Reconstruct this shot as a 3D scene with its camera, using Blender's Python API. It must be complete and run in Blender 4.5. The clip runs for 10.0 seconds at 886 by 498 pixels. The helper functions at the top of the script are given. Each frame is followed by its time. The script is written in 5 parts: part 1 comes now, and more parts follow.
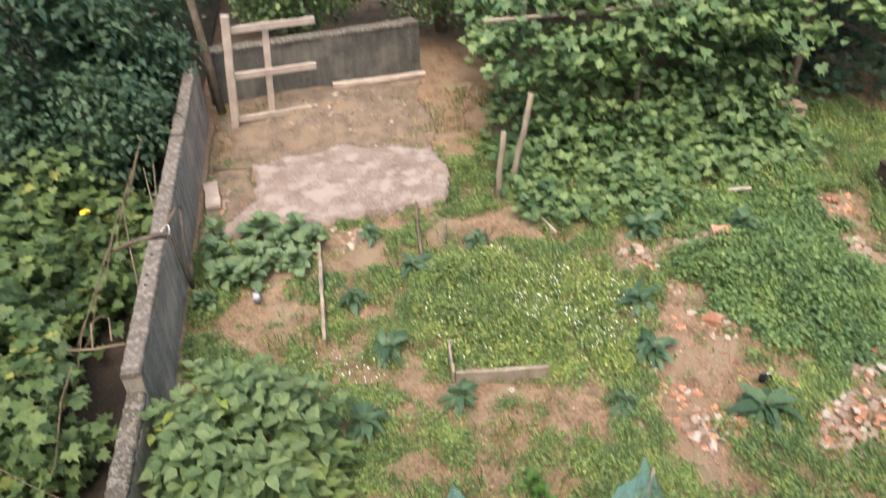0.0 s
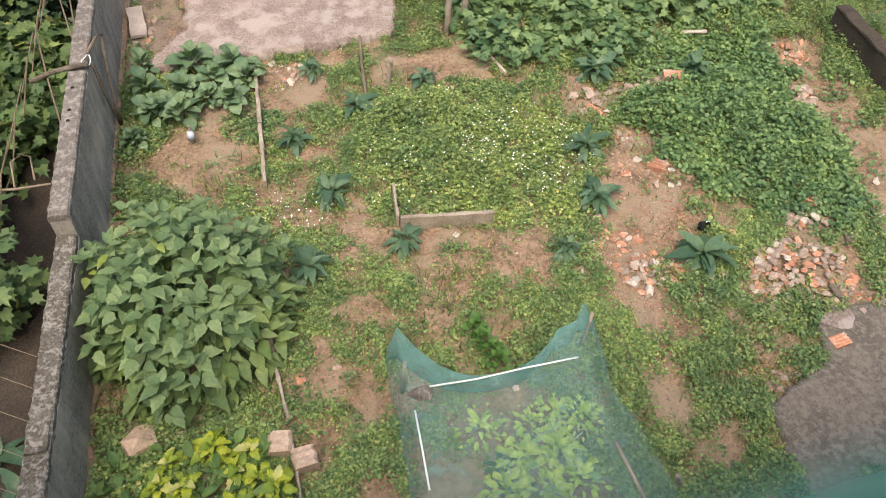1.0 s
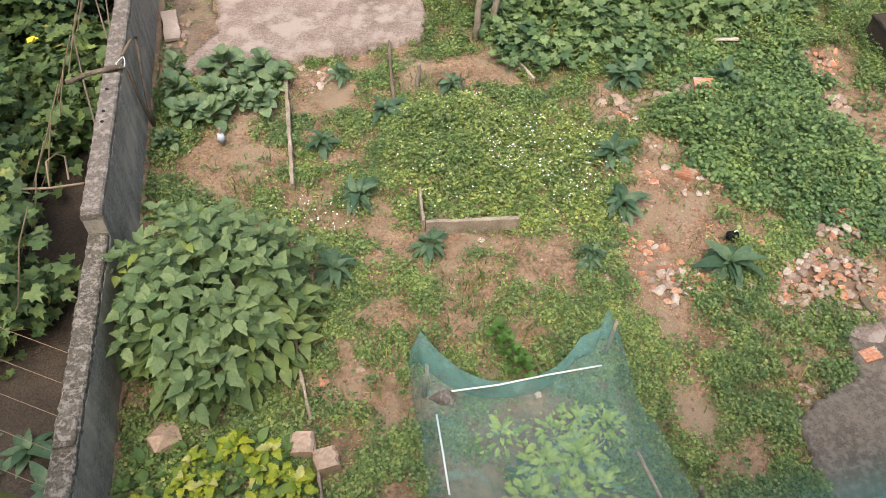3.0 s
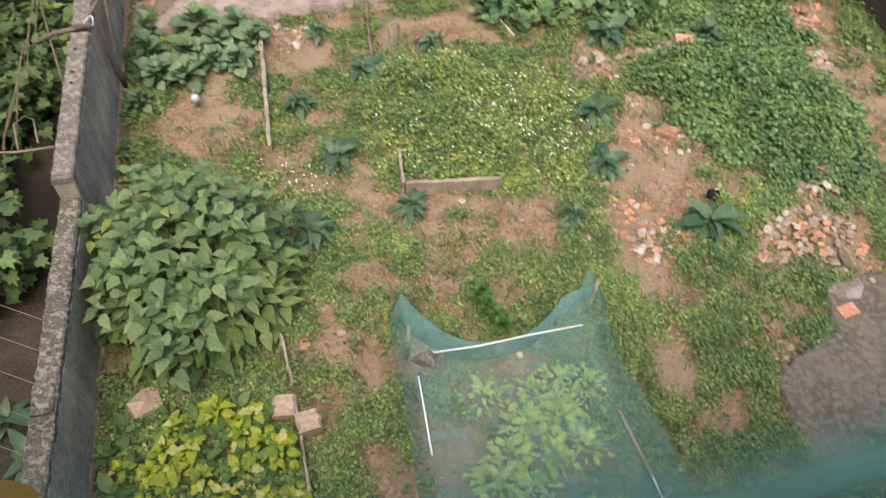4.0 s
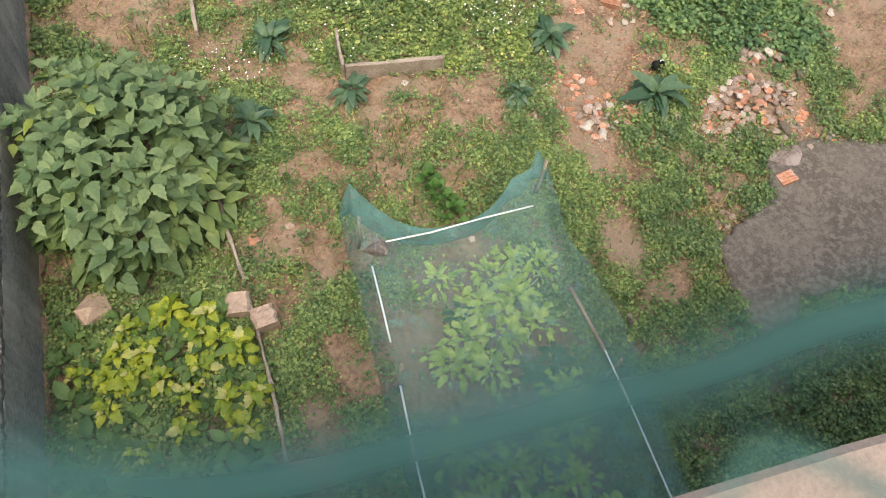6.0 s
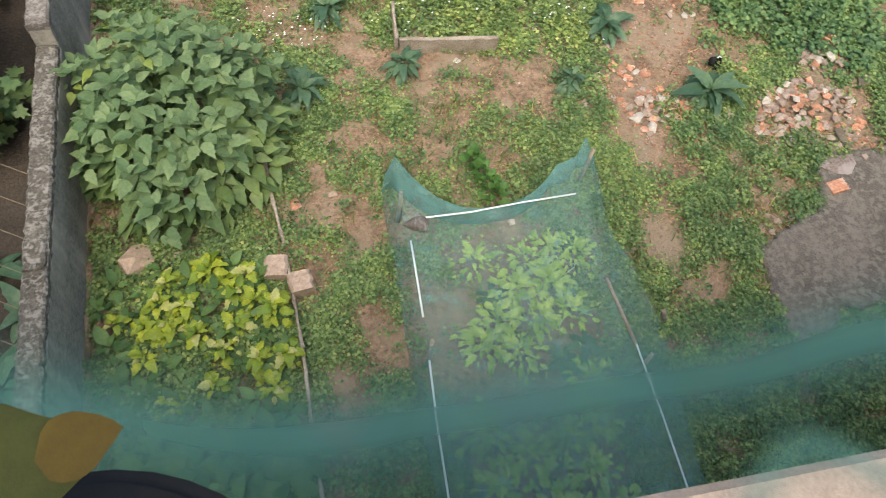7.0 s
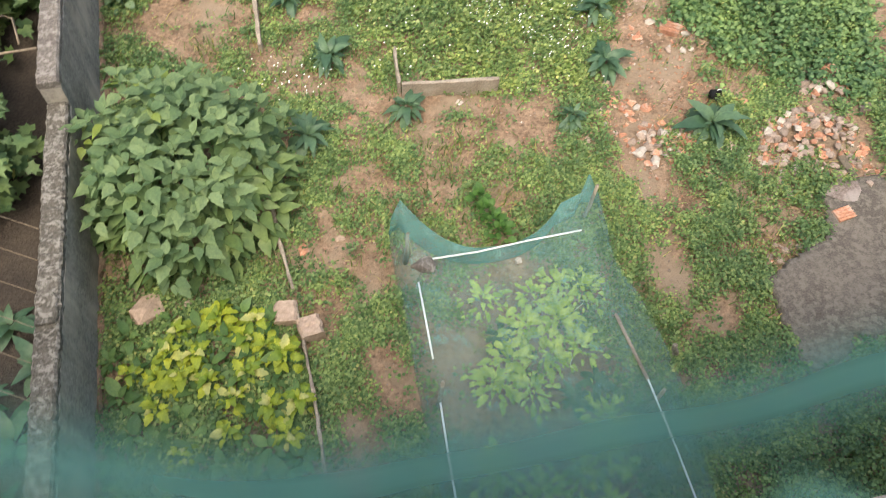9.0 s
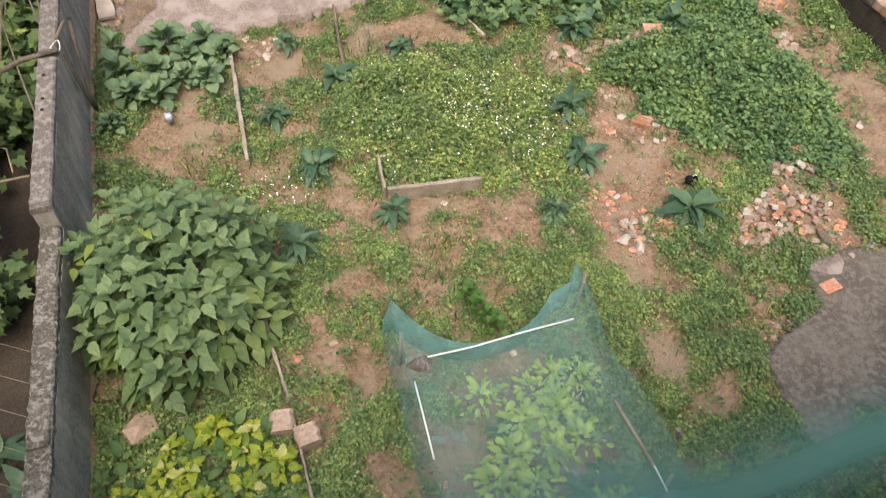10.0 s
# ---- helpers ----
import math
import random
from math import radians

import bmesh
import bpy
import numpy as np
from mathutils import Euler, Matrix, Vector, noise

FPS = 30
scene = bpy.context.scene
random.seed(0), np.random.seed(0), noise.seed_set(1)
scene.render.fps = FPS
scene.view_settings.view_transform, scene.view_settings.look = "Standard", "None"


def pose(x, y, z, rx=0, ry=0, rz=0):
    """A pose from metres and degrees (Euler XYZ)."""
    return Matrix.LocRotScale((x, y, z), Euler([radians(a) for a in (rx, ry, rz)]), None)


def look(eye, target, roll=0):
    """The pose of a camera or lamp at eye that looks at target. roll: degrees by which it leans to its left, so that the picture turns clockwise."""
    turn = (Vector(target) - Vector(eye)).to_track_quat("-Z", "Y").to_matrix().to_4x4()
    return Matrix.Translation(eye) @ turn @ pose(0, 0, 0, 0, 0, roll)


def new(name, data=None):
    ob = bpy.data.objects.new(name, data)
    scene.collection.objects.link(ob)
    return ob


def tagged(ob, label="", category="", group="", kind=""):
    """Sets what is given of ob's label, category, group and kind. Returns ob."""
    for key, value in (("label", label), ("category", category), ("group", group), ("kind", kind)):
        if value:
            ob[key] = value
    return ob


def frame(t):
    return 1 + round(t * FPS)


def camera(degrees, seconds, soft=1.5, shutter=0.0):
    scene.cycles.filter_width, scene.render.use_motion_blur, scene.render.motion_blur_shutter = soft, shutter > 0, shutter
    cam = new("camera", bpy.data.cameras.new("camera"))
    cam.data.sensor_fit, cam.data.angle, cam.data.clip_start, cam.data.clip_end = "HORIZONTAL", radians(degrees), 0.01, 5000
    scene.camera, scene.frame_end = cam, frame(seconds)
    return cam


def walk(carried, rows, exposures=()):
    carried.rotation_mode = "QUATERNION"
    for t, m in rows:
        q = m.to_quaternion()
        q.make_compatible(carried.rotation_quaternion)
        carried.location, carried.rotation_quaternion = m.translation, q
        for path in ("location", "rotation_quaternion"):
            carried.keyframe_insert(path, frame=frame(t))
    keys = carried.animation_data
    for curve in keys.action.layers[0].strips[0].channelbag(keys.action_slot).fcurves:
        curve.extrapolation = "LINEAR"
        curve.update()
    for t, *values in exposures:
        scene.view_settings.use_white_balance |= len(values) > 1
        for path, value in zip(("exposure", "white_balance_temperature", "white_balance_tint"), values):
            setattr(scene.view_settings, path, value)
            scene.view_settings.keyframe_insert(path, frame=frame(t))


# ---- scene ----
from mathutils import Quaternion

# ---------------------------------------------------------------- camera
cam = camera(60.48, 10.0, soft=0.85, shutter=0.42)
walk(cam, [
    (0, look((0.089, -0.040, 4.181), (0.687, 3.871, 1.124), -1.20)),
    (0.5, look((0.102, 0.031, 4.134), (0.878, 3.454, 0.574), 1.17)),
    (1, look((0.091, 0.085, 4.121), (0.933, 3.205, 0.305), 4.18)),
    (1.5, look((0.091, 0.089, 4.130), (0.915, 3.181, 0.288), 4.51)),
    (2, look((0.098, 0.088, 4.131), (0.900, 3.219, 0.317), 3.77)),
    (3.5, look((0.102, 0.074, 4.127), (0.745, 3.255, 0.324), 2.78)),
    (4, look((0.121, 0.096, 4.098), (0.876, 3.059, 0.142), 3.98)),
    (4.5, look((0.114, 0.135, 4.084), (1.092, 2.773, -0.050), 5.89)),
    (5, look((0.107, 0.164, 4.075), (1.127, 2.589, -0.176), 7.26)),
    (6.5, look((0.078, 0.185, 4.083), (1.032, 2.341, -0.326), 10.77)),
    (7, look((0.059, 0.169, 4.083), (0.821, 2.325, -0.363), 10.01)),
    (7.5, look((0.066, 0.166, 4.107), (0.724, 2.355, -0.340), 9.11)),
    (8, look((0.076, 0.167, 4.108), (0.704, 2.417, -0.313), 7.53)),
    (8.5, look((0.089, 0.169, 4.107), (0.690, 2.449, -0.303), 6.10)),
    (9, look((0.082, 0.183, 4.116), (0.805, 2.556, -0.225), 5.96)),
    (9.5, look((0.072, 0.167, 4.113), (0.946, 2.816, -0.036), 4.43)),
    (10, look((0.072, 0.123, 4.119), (0.967, 3.049, 0.164), 2.33)),
], [(0.0, 1.32, 7300, 8), (0.5, 1.25, 7300, 8), (2.0, 1.22, 7300, 8), (4.5, 1.12, 7300, 8), (6.5, 1.18, 7300, 6), (7.0, 1.18, 7000, 3), (7.4, 1.50, 6700, 1), (8.5, 1.40, 7000, 3), (9.0, 1.37, 7200, 4), (9.5, 1.36, 7300, 6), (10.0, 1.13, 7300, 8)])

# ---------------------------------------------------------------- world and light
world = bpy.data.worlds.new("sky")
scene.world = world
world.use_nodes = True
wn = world.node_tree
wn.nodes.clear()
w_out = wn.nodes.new("ShaderNodeOutputWorld")
w_bg = wn.nodes.new("ShaderNodeBackground")
w_sky = wn.nodes.new("ShaderNodeTexSky")
w_sky.sky_type = "NISHITA"
w_sky.sun_disc = False
w_sky.sun_elevation = radians(64)
w_sky.sun_rotation = radians(200)
w_sky.dust_density = 4.0
w_sky.air_density = 1.0
w_bg.inputs["Strength"].default_value = 0.15
wn.links.new(w_sky.outputs[0], w_bg.inputs["Color"])
wn.links.new(w_bg.outputs[0], w_out.inputs["Surface"])

sun = new("sun", bpy.data.lights.new("sun", "SUN"))
sun.data.energy = 1.1
sun.data.angle = radians(40)
sun.data.color = (1.0, 0.93, 0.84)
sun.matrix_world = look((0, 0, 20), (3.2, 9.2, 0))

# ---------------------------------------------------------------- materials


def nodes_of(name):
    m = bpy.data.materials.new(name)
    m.use_nodes = True
    t = m.node_tree
    t.nodes.clear()
    return m, t, t.nodes.new("ShaderNodeOutputMaterial")


def node(t, kind, **values):
    n = t.nodes.new(kind)
    for key, value in values.items():
        n.inputs[key.replace("_", " ")].default_value = value
    return n


def ramp(t, source, stops):
    r = t.nodes.new("ShaderNodeValToRGB")
    while len(r.color_ramp.elements) < len(stops):
        r.color_ramp.elements.new(0.5)
    for e, (p, c) in zip(r.color_ramp.elements, stops):
        e.position, e.color = p, (*c, 1)
    t.links.new(source, r.inputs[0])
    return r.outputs[0]


def mixed(t, fac, a, b, mode="MIX"):
    m = t.nodes.new("ShaderNodeMix")
    m.data_type, m.blend_type = "RGBA", mode
    for socket, v in ((m.inputs[0], fac), (m.inputs[6], a), (m.inputs[7], b)):
        if isinstance(v, bpy.types.NodeSocket):
            t.links.new(v, socket)
        else:
            socket.default_value = v if isinstance(v, (int, float)) else (*v, 1)
    return m.outputs[2]


def noise_of(t, scale, detail=5.0, rough=0.6, space="Object"):
    c = t.nodes.new("ShaderNodeTexCoord")
    n = node(t, "ShaderNodeTexNoise", Scale=scale, Detail=detail, Roughness=rough)
    t.links.new(c.outputs[space], n.inputs["Vector"])
    return n.outputs[0]


def rough_surface(name, stops, scale=3.0, fine=40.0, fine_amount=0.35, roughness=0.9, bump=0.5, stain=None, stain_scale=1.2, island=0.0, metallic=0.0, streaks=False):
    """Mineral, wood or soil: broad variation, grain, stains and relief."""
    m, t, out = nodes_of(name)
    col = ramp(t, noise_of(t, scale, 6), stops)
    grain = noise_of(t, fine, 4, 0.7)
    g = ramp(t, grain, [(0.3, (1 - fine_amount,) * 3), (0.7, (1 + fine_amount * 0.6,) * 3)])
    col = mixed(t, 1.0, col, g, "MULTIPLY")
    if stain:
        f = ramp(t, noise_of(t, stain_scale, 4), [(0.48, (0, 0, 0)), (0.62, (1, 1, 1))])
        col = mixed(t, f, col, stain)
    if streaks:
        c = t.nodes.new("ShaderNodeTexCoord")
        mp = t.nodes.new("ShaderNodeMapping")
        mp.inputs["Scale"].default_value = (14, 14, 1.2)
        ns = node(t, "ShaderNodeTexNoise", Scale=1.0, Detail=3.0)
        t.links.new(c.outputs["Object"], mp.inputs[0])
        t.links.new(mp.outputs[0], ns.inputs["Vector"])
        col = mixed(t, 1.0, col, ramp(t, ns.outputs[0], [(0.35, (0.84,) * 3), (0.7, (1.18, 1.17, 1.15))]), "MULTIPLY")
    if island:
        info = t.nodes.new("ShaderNodeObjectInfo")
        v = ramp(t, info.outputs["Random"], [(0.0, (1 - island,) * 3), (1.0, (1 + island * 0.5,) * 3)])
        col = mixed(t, 1.0, col, v, "MULTIPLY")
    b = node(t, "ShaderNodeBsdfPrincipled", Roughness=roughness, Metallic=metallic)
    b.inputs["Specular IOR Level"].default_value = 0.3
    t.links.new(col, b.inputs["Base Color"])
    bp = node(t, "ShaderNodeBump", Strength=bump, Distance=0.014)
    t.links.new(grain, bp.inputs["Height"])
    t.links.new(bp.outputs[0], b.inputs["Normal"])
    t.links.new(b.outputs[0], out.inputs[0])
    return m


def leaf_surface(name, dark, light, odd=None, odd_share=0.0, joined=True, roughness=0.55, translucent=0.25):
    """Foliage: each leaf has its own tone; light also comes through the blade."""
    m, t, out = nodes_of(name)
    if joined:
        rnd = t.nodes.new("ShaderNodeNewGeometry").outputs["Random Per Island"]
    else:
        rnd = t.nodes.new("ShaderNodeObjectInfo").outputs["Random"]
    stops = [(0.0, dark), (1.0 - odd_share - 0.02, light)]
    if odd:
        stops += [(1.0 - odd_share, odd), (1.0, odd)]
    col = ramp(t, rnd, stops)
    patch = ramp(t, noise_of(t, 1.7, 4), [(0.3, (0.70, 0.78, 0.8)), (0.7, (1.25, 1.16, 1.0))])
    col = mixed(t, 1.0, col, patch, "MULTIPLY")
    tuft = ramp(t, noise_of(t, 7.0, 3), [(0.32, (0.68, 0.74, 0.76)), (0.68, (1.28, 1.2, 1.05))])
    col = mixed(t, 1.0, col, tuft, "MULTIPLY")
    vein = ramp(t, noise_of(t, 60, 3), [(0.3, (0.85,) * 3), (0.7, (1.12,) * 3)])
    col = mixed(t, 1.0, col, vein, "MULTIPLY")
    b = node(t, "ShaderNodeBsdfPrincipled", Roughness=roughness)
    b.inputs["Specular IOR Level"].default_value = 0.35
    tr = t.nodes.new("ShaderNodeBsdfTranslucent")
    mx = node(t, "ShaderNodeMixShader", Fac=translucent)
    t.links.new(col, b.inputs["Base Color"])
    t.links.new(mixed(t, 1.0, col, (1.0, 1.1, 0.6), "MULTIPLY"), tr.inputs["Color"])
    t.links.new(b.outputs[0], mx.inputs[1])
    t.links.new(tr.outputs[0], mx.inputs[2])
    t.links.new(mx.outputs[0], out.inputs[0])
    return m


def net_surface(name, colour, cover, weave=260.0, varied=0.12, soft_edge=False):
    """Fine shade netting: threads with open gaps between them. soft_edge: the weave thins out towards the strip's sides."""
    m, t, out = nodes_of(name)
    d = node(t, "ShaderNodeBsdfDiffuse")
    d.inputs["Color"].default_value = (*colour, 1)
    tl = t.nodes.new("ShaderNodeBsdfTranslucent")
    tl.inputs["Color"].default_value = (*colour, 1)
    dm = node(t, "ShaderNodeMixShader", Fac=0.4)
    t.links.new(d.outputs[0], dm.inputs[1])
    t.links.new(tl.outputs[0], dm.inputs[2])
    tp = t.nodes.new("ShaderNodeBsdfTransparent")
    n1 = ramp(t, noise_of(t, 7.0, 3), [(0.3, (cover - varied,) * 3), (0.7, (cover + varied,) * 3)])
    n2 = ramp(t, noise_of(t, weave, 2), [(0.35, (0.8,) * 3), (0.65, (1.2,) * 3)])
    f = mixed(t, 1.0, n1, n2, "MULTIPLY")
    if soft_edge:
        uv = t.nodes.new("ShaderNodeUVMap")
        sep = t.nodes.new("ShaderNodeSeparateXYZ")
        t.links.new(uv.outputs[0], sep.inputs[0])
        across = ramp(t, sep.outputs[1], [(0.0, (0, 0, 0)), (0.16, (0.16,) * 3), (0.30, (0.5,) * 3), (0.45, (1, 1, 1)), (0.55, (1, 1, 1)), (0.70, (0.5,) * 3), (0.84, (0.16,) * 3), (1.0, (0, 0, 0))])
        along = ramp(t, sep.outputs[0], [(0.0, (0.3,) * 3), (0.36, (0.55,) * 3), (0.46, (1, 1, 1)), (0.93, (1, 1, 1)), (1.0, (0, 0, 0))])
        f = mixed(t, 1.0, mixed(t, 1.0, f, across, "MULTIPLY"), along, "MULTIPLY")
    mx = t.nodes.new("ShaderNodeMixShader")
    t.links.new(f, mx.inputs[0])
    t.links.new(tp.outputs[0], mx.inputs[1])
    t.links.new(dm.outputs[0], mx.inputs[2])
    t.links.new(mx.outputs[0], out.inputs[0])
    return m


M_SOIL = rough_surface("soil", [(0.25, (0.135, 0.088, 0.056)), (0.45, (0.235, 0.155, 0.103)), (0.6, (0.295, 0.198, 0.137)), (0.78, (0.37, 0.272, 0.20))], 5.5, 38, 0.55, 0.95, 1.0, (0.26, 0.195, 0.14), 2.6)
# Soil brown taken very dark; on the next plot this stands in for shadow.
M_SOIL_DARK = rough_surface("dark_soil", [(0.3, (0.042, 0.034, 0.028)), (0.7, (0.082, 0.064, 0.050))], 3, 60, 0.4, 0.95, 0.9)
M_SAND = rough_surface("sandy_earth", [(0.3, (0.15, 0.11, 0.085)), (0.7, (0.26, 0.20, 0.155))], 6, 40, 0.45, 0.95, 0.9, (0.24, 0.18, 0.13), 3.0)
M_SLAB = rough_surface("weathered_concrete", [(0.3, (0.118, 0.100, 0.084)), (0.7, (0.205, 0.175, 0.150))], 3.0, 90, 0.45, 0.95, 0.9, (0.215, 0.187, 0.162), 24.0)
M_PALE_SLAB = rough_surface("pale_pink_concrete", [(0.3, (0.20, 0.152, 0.135)), (0.7, (0.37, 0.30, 0.272))], 3.4, 60, 0.45, 0.9, 1.0, (0.38, 0.32, 0.295), 5.0)
M_WALL_TOP = rough_surface("lichen_concrete", [(0.3, (0.085, 0.075, 0.062)), (0.7, (0.15, 0.135, 0.115))], 5, 60, 0.5, 0.95, 0.8, (0.24, 0.22, 0.20), 30.0)
M_COPING = rough_surface("worn_coping", [(0.3, (0.13, 0.11, 0.098)), (0.7, (0.20, 0.175, 0.157))], 6, 90, 0.45, 0.95, 0.7, (0.27, 0.245, 0.225), 22.0)
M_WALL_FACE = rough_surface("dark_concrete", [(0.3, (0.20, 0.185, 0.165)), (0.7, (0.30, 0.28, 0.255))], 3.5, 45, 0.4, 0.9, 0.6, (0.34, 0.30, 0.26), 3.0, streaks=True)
# Darker grey than the boundary wall face, with the same blotches and streaks.
M_WALL_BACK = rough_surface("streaked_dark_concrete", [(0.3, (0.075, 0.075, 0.072)), (0.7, (0.13, 0.128, 0.12))], 3.5, 45, 0.4, 0.9, 0.6, (0.15, 0.14, 0.125), 3.0, streaks=True)
M_WOOD_GREY = rough_surface("grey_wood", [(0.3, (0.24, 0.19, 0.15)), (0.7, (0.40, 0.34, 0.28))], 8, 90, 0.35, 0.85, 0.5)
M_WOOD_PALE = rough_surface("pale_wood", [(0.3, (0.36, 0.29, 0.25)), (0.7, (0.52, 0.44, 0.39))], 6, 80, 0.25, 0.8, 0.4)
M_WOOD_DARK = rough_surface("dark_wood", [(0.3, (0.10, 0.08, 0.06)), (0.7, (0.20, 0.16, 0.12))], 8, 90, 0.35, 0.85, 0.5)
M_BARK = rough_surface("bark", [(0.3, (0.10, 0.08, 0.06)), (0.7, (0.22, 0.18, 0.14))], 9, 70, 0.4, 0.95, 0.9)
M_BRICK = rough_surface("terracotta", [(0.3, (0.42, 0.19, 0.12)), (0.7, (0.60, 0.32, 0.21))], 9, 60, 0.3, 0.9, 0.4, (0.50, 0.38, 0.31), 8.0, island=0.35)
M_STONE = rough_surface("pale_rubble", [(0.3, (0.28, 0.205, 0.165)), (0.7, (0.44, 0.35, 0.295))], 9, 60, 0.3, 0.9, 0.4, island=0.3)
M_PINKSTONE = rough_surface("pinkish_stone", [(0.3, (0.34, 0.24, 0.185)), (0.7, (0.49, 0.37, 0.295))], 9, 50, 0.3, 0.9, 0.5)
M_WHITE_STONE = rough_surface("white_rubble", [(0.3, (0.38, 0.33, 0.285)), (0.7, (0.54, 0.485, 0.43))], 9, 50, 0.2, 0.85, 0.4)
M_WHITE_PIPE = rough_surface("white_plastic", [(0.3, (0.66, 0.68, 0.68)), (0.7, (0.80, 0.80, 0.79))], 9, 50, 0.1, 0.45, 0.1)
M_PETAL = rough_surface("white_petal", [(0.3, (0.75, 0.75, 0.70)), (0.7, (0.85, 0.85, 0.80))], 9, 50, 0.1, 0.6, 0.1)
M_YELLOW = rough_surface("yellow_petal", [(0.3, (0.75, 0.50, 0.03)), (0.7, (0.85, 0.62, 0.06))], 9, 50, 0.1, 0.6, 0.1)
M_BLACK = rough_surface("black_plastic", [(0.3, (0.006, 0.006, 0.007)), (0.7, (0.012, 0.012, 0.014))], 9, 50, 0.2, 0.8, 0.1)
M_BLUE = rough_surface("pale_blue_plastic", [(0.3, (0.36, 0.42, 0.50)), (0.7, (0.48, 0.54, 0.62))], 9, 50, 0.1, 0.5, 0.1)
M_LEDGE = rough_surface("ledge_stone", [(0.3, (0.25, 0.195, 0.165)), (0.7, (0.33, 0.265, 0.225))], 12, 120, 0.2, 0.9, 0.3)
M_PLASTER = rough_surface("house_plaster", [(0.3, (0.55, 0.52, 0.47)), (0.7, (0.66, 0.63, 0.58))], 3, 80, 0.1, 0.95, 0.2)
M_WIRE = rough_surface("rusty_wire", [(0.3, (0.12, 0.09, 0.07)), (0.7, (0.22, 0.17, 0.13))], 30, 200, 0.2, 0.7, 0.2)
M_TWINE = rough_surface("straw_string", [(0.3, (0.18, 0.14, 0.10)), (0.7, (0.28, 0.22, 0.16))], 30, 200, 0.2, 0.9, 0.2)

M_WEED = leaf_surface("weed_leaf", (0.06, 0.125, 0.05), (0.25, 0.345, 0.145), (0.34, 0.37, 0.17), 0.03)
M_WEED_RICH = leaf_surface("rich_weed_leaf", (0.05, 0.12, 0.052), (0.205, 0.315, 0.145))
M_WEED_LIME = leaf_surface("flowering_weed_leaf", (0.08, 0.15, 0.045), (0.29, 0.37, 0.14), (0.38, 0.42, 0.19), 0.06)
M_GRASS = leaf_surface("grass_blade", (0.06, 0.11, 0.03), (0.17, 0.22, 0.07), (0.36, 0.30, 0.14), 0.12)
M_STRAP = leaf_surface("strap_leaf", (0.11, 0.18, 0.06), (0.20, 0.29, 0.10), joined=False)
M_DRY = leaf_surface("dry_stalk", (0.24, 0.19, 0.10), (0.42, 0.35, 0.20))
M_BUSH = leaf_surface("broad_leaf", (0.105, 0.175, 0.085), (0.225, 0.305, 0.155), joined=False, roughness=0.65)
# Darker copy of the bush leaf; the shade inside the bush is in the colour.
M_BUSH_IN = leaf_surface("shaded_inner_leaf", (0.08, 0.145, 0.06), (0.20, 0.285, 0.13))
M_BUSH_YELLOW = leaf_surface("yellowing_leaf", (0.22, 0.29, 0.07), (0.31, 0.36, 0.09), joined=False)
M_GREENS = leaf_surface("green_vegetable_leaf", (0.07, 0.15, 0.05), (0.20, 0.31, 0.11), joined=False)
M_KALE = leaf_surface("kale_leaf", (0.14, 0.225, 0.135), (0.26, 0.355, 0.21), joined=False)
M_LETTUCE = leaf_surface("yellow_green_leaf", (0.20, 0.30, 0.045), (0.56, 0.58, 0.07), (0.60, 0.57, 0.22), 0.12, joined=False)
M_RADISH = leaf_surface("light_green_leaf", (0.30, 0.42, 0.08), (0.64, 0.72, 0.20), joined=False)
M_DOCK = leaf_surface("blue_green_leaf", (0.07, 0.14, 0.085), (0.16, 0.25, 0.15), joined=False, roughness=0.45)
M_VINE = leaf_surface("vine_leaf", (0.065, 0.135, 0.068), (0.20, 0.295, 0.15))
# Dark leaf green shifted towards blue; the haze is mixed into the colour.
M_TREE = leaf_surface("dark_hazy_leaf", (0.035, 0.085, 0.064), (0.10, 0.168, 0.112))
M_CLIMBER = leaf_surface("climber_leaf", (0.05, 0.10, 0.045), (0.15, 0.22, 0.09), (0.26, 0.28, 0.10), 0.03)
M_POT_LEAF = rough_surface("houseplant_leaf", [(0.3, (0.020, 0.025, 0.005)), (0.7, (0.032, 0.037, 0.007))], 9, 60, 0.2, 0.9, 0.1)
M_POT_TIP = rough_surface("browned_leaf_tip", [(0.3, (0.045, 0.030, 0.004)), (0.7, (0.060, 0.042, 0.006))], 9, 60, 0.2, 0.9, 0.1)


M_NET = net_surface("green_garden_net", (0.31, 0.54, 0.51), 0.31)
M_NET_DENSE = net_surface("folded_garden_net", (0.10, 0.33, 0.31), 0.62)
M_SCREEN = net_surface("green_screen_hem", (0.105, 0.262, 0.245), 0.80, 0.8, 0.01, True)
M_VEIL = net_surface("green_screen_veil", (0.15, 0.33, 0.305), 0.30, 0.8, 0.01, True)

# ---------------------------------------------------------------- mesh helpers


def mesh_of(name, bm, material, smooth=False):
    me = bpy.data.meshes.new(name)
    bm.to_mesh(me)
    bm.free()
    me.materials.append(material)
    if smooth:
        for p in me.polygons:
            p.use_smooth = True
    return me


def thing(name, label, category, at=(0, 0, 0), group="", kind=""):
    e = new(name)
    e.empty_display_size = 0.05
    e.location = at
    return tagged(e, label, category, group, kind)


def part(name, bm, material, parent, label="", smooth=False, at=None):
    ob = new(name, mesh_of(name, bm, material, smooth))
    ob.parent = parent
    if at is not None:
        ob.matrix_local = at
    return tagged(ob, label)


def piece(name, me, parent, m):
    """One more object on a mesh that its fellows share."""
    ob = new(name, me)
    ob.parent = parent
    ob.matrix_local = m
    return ob


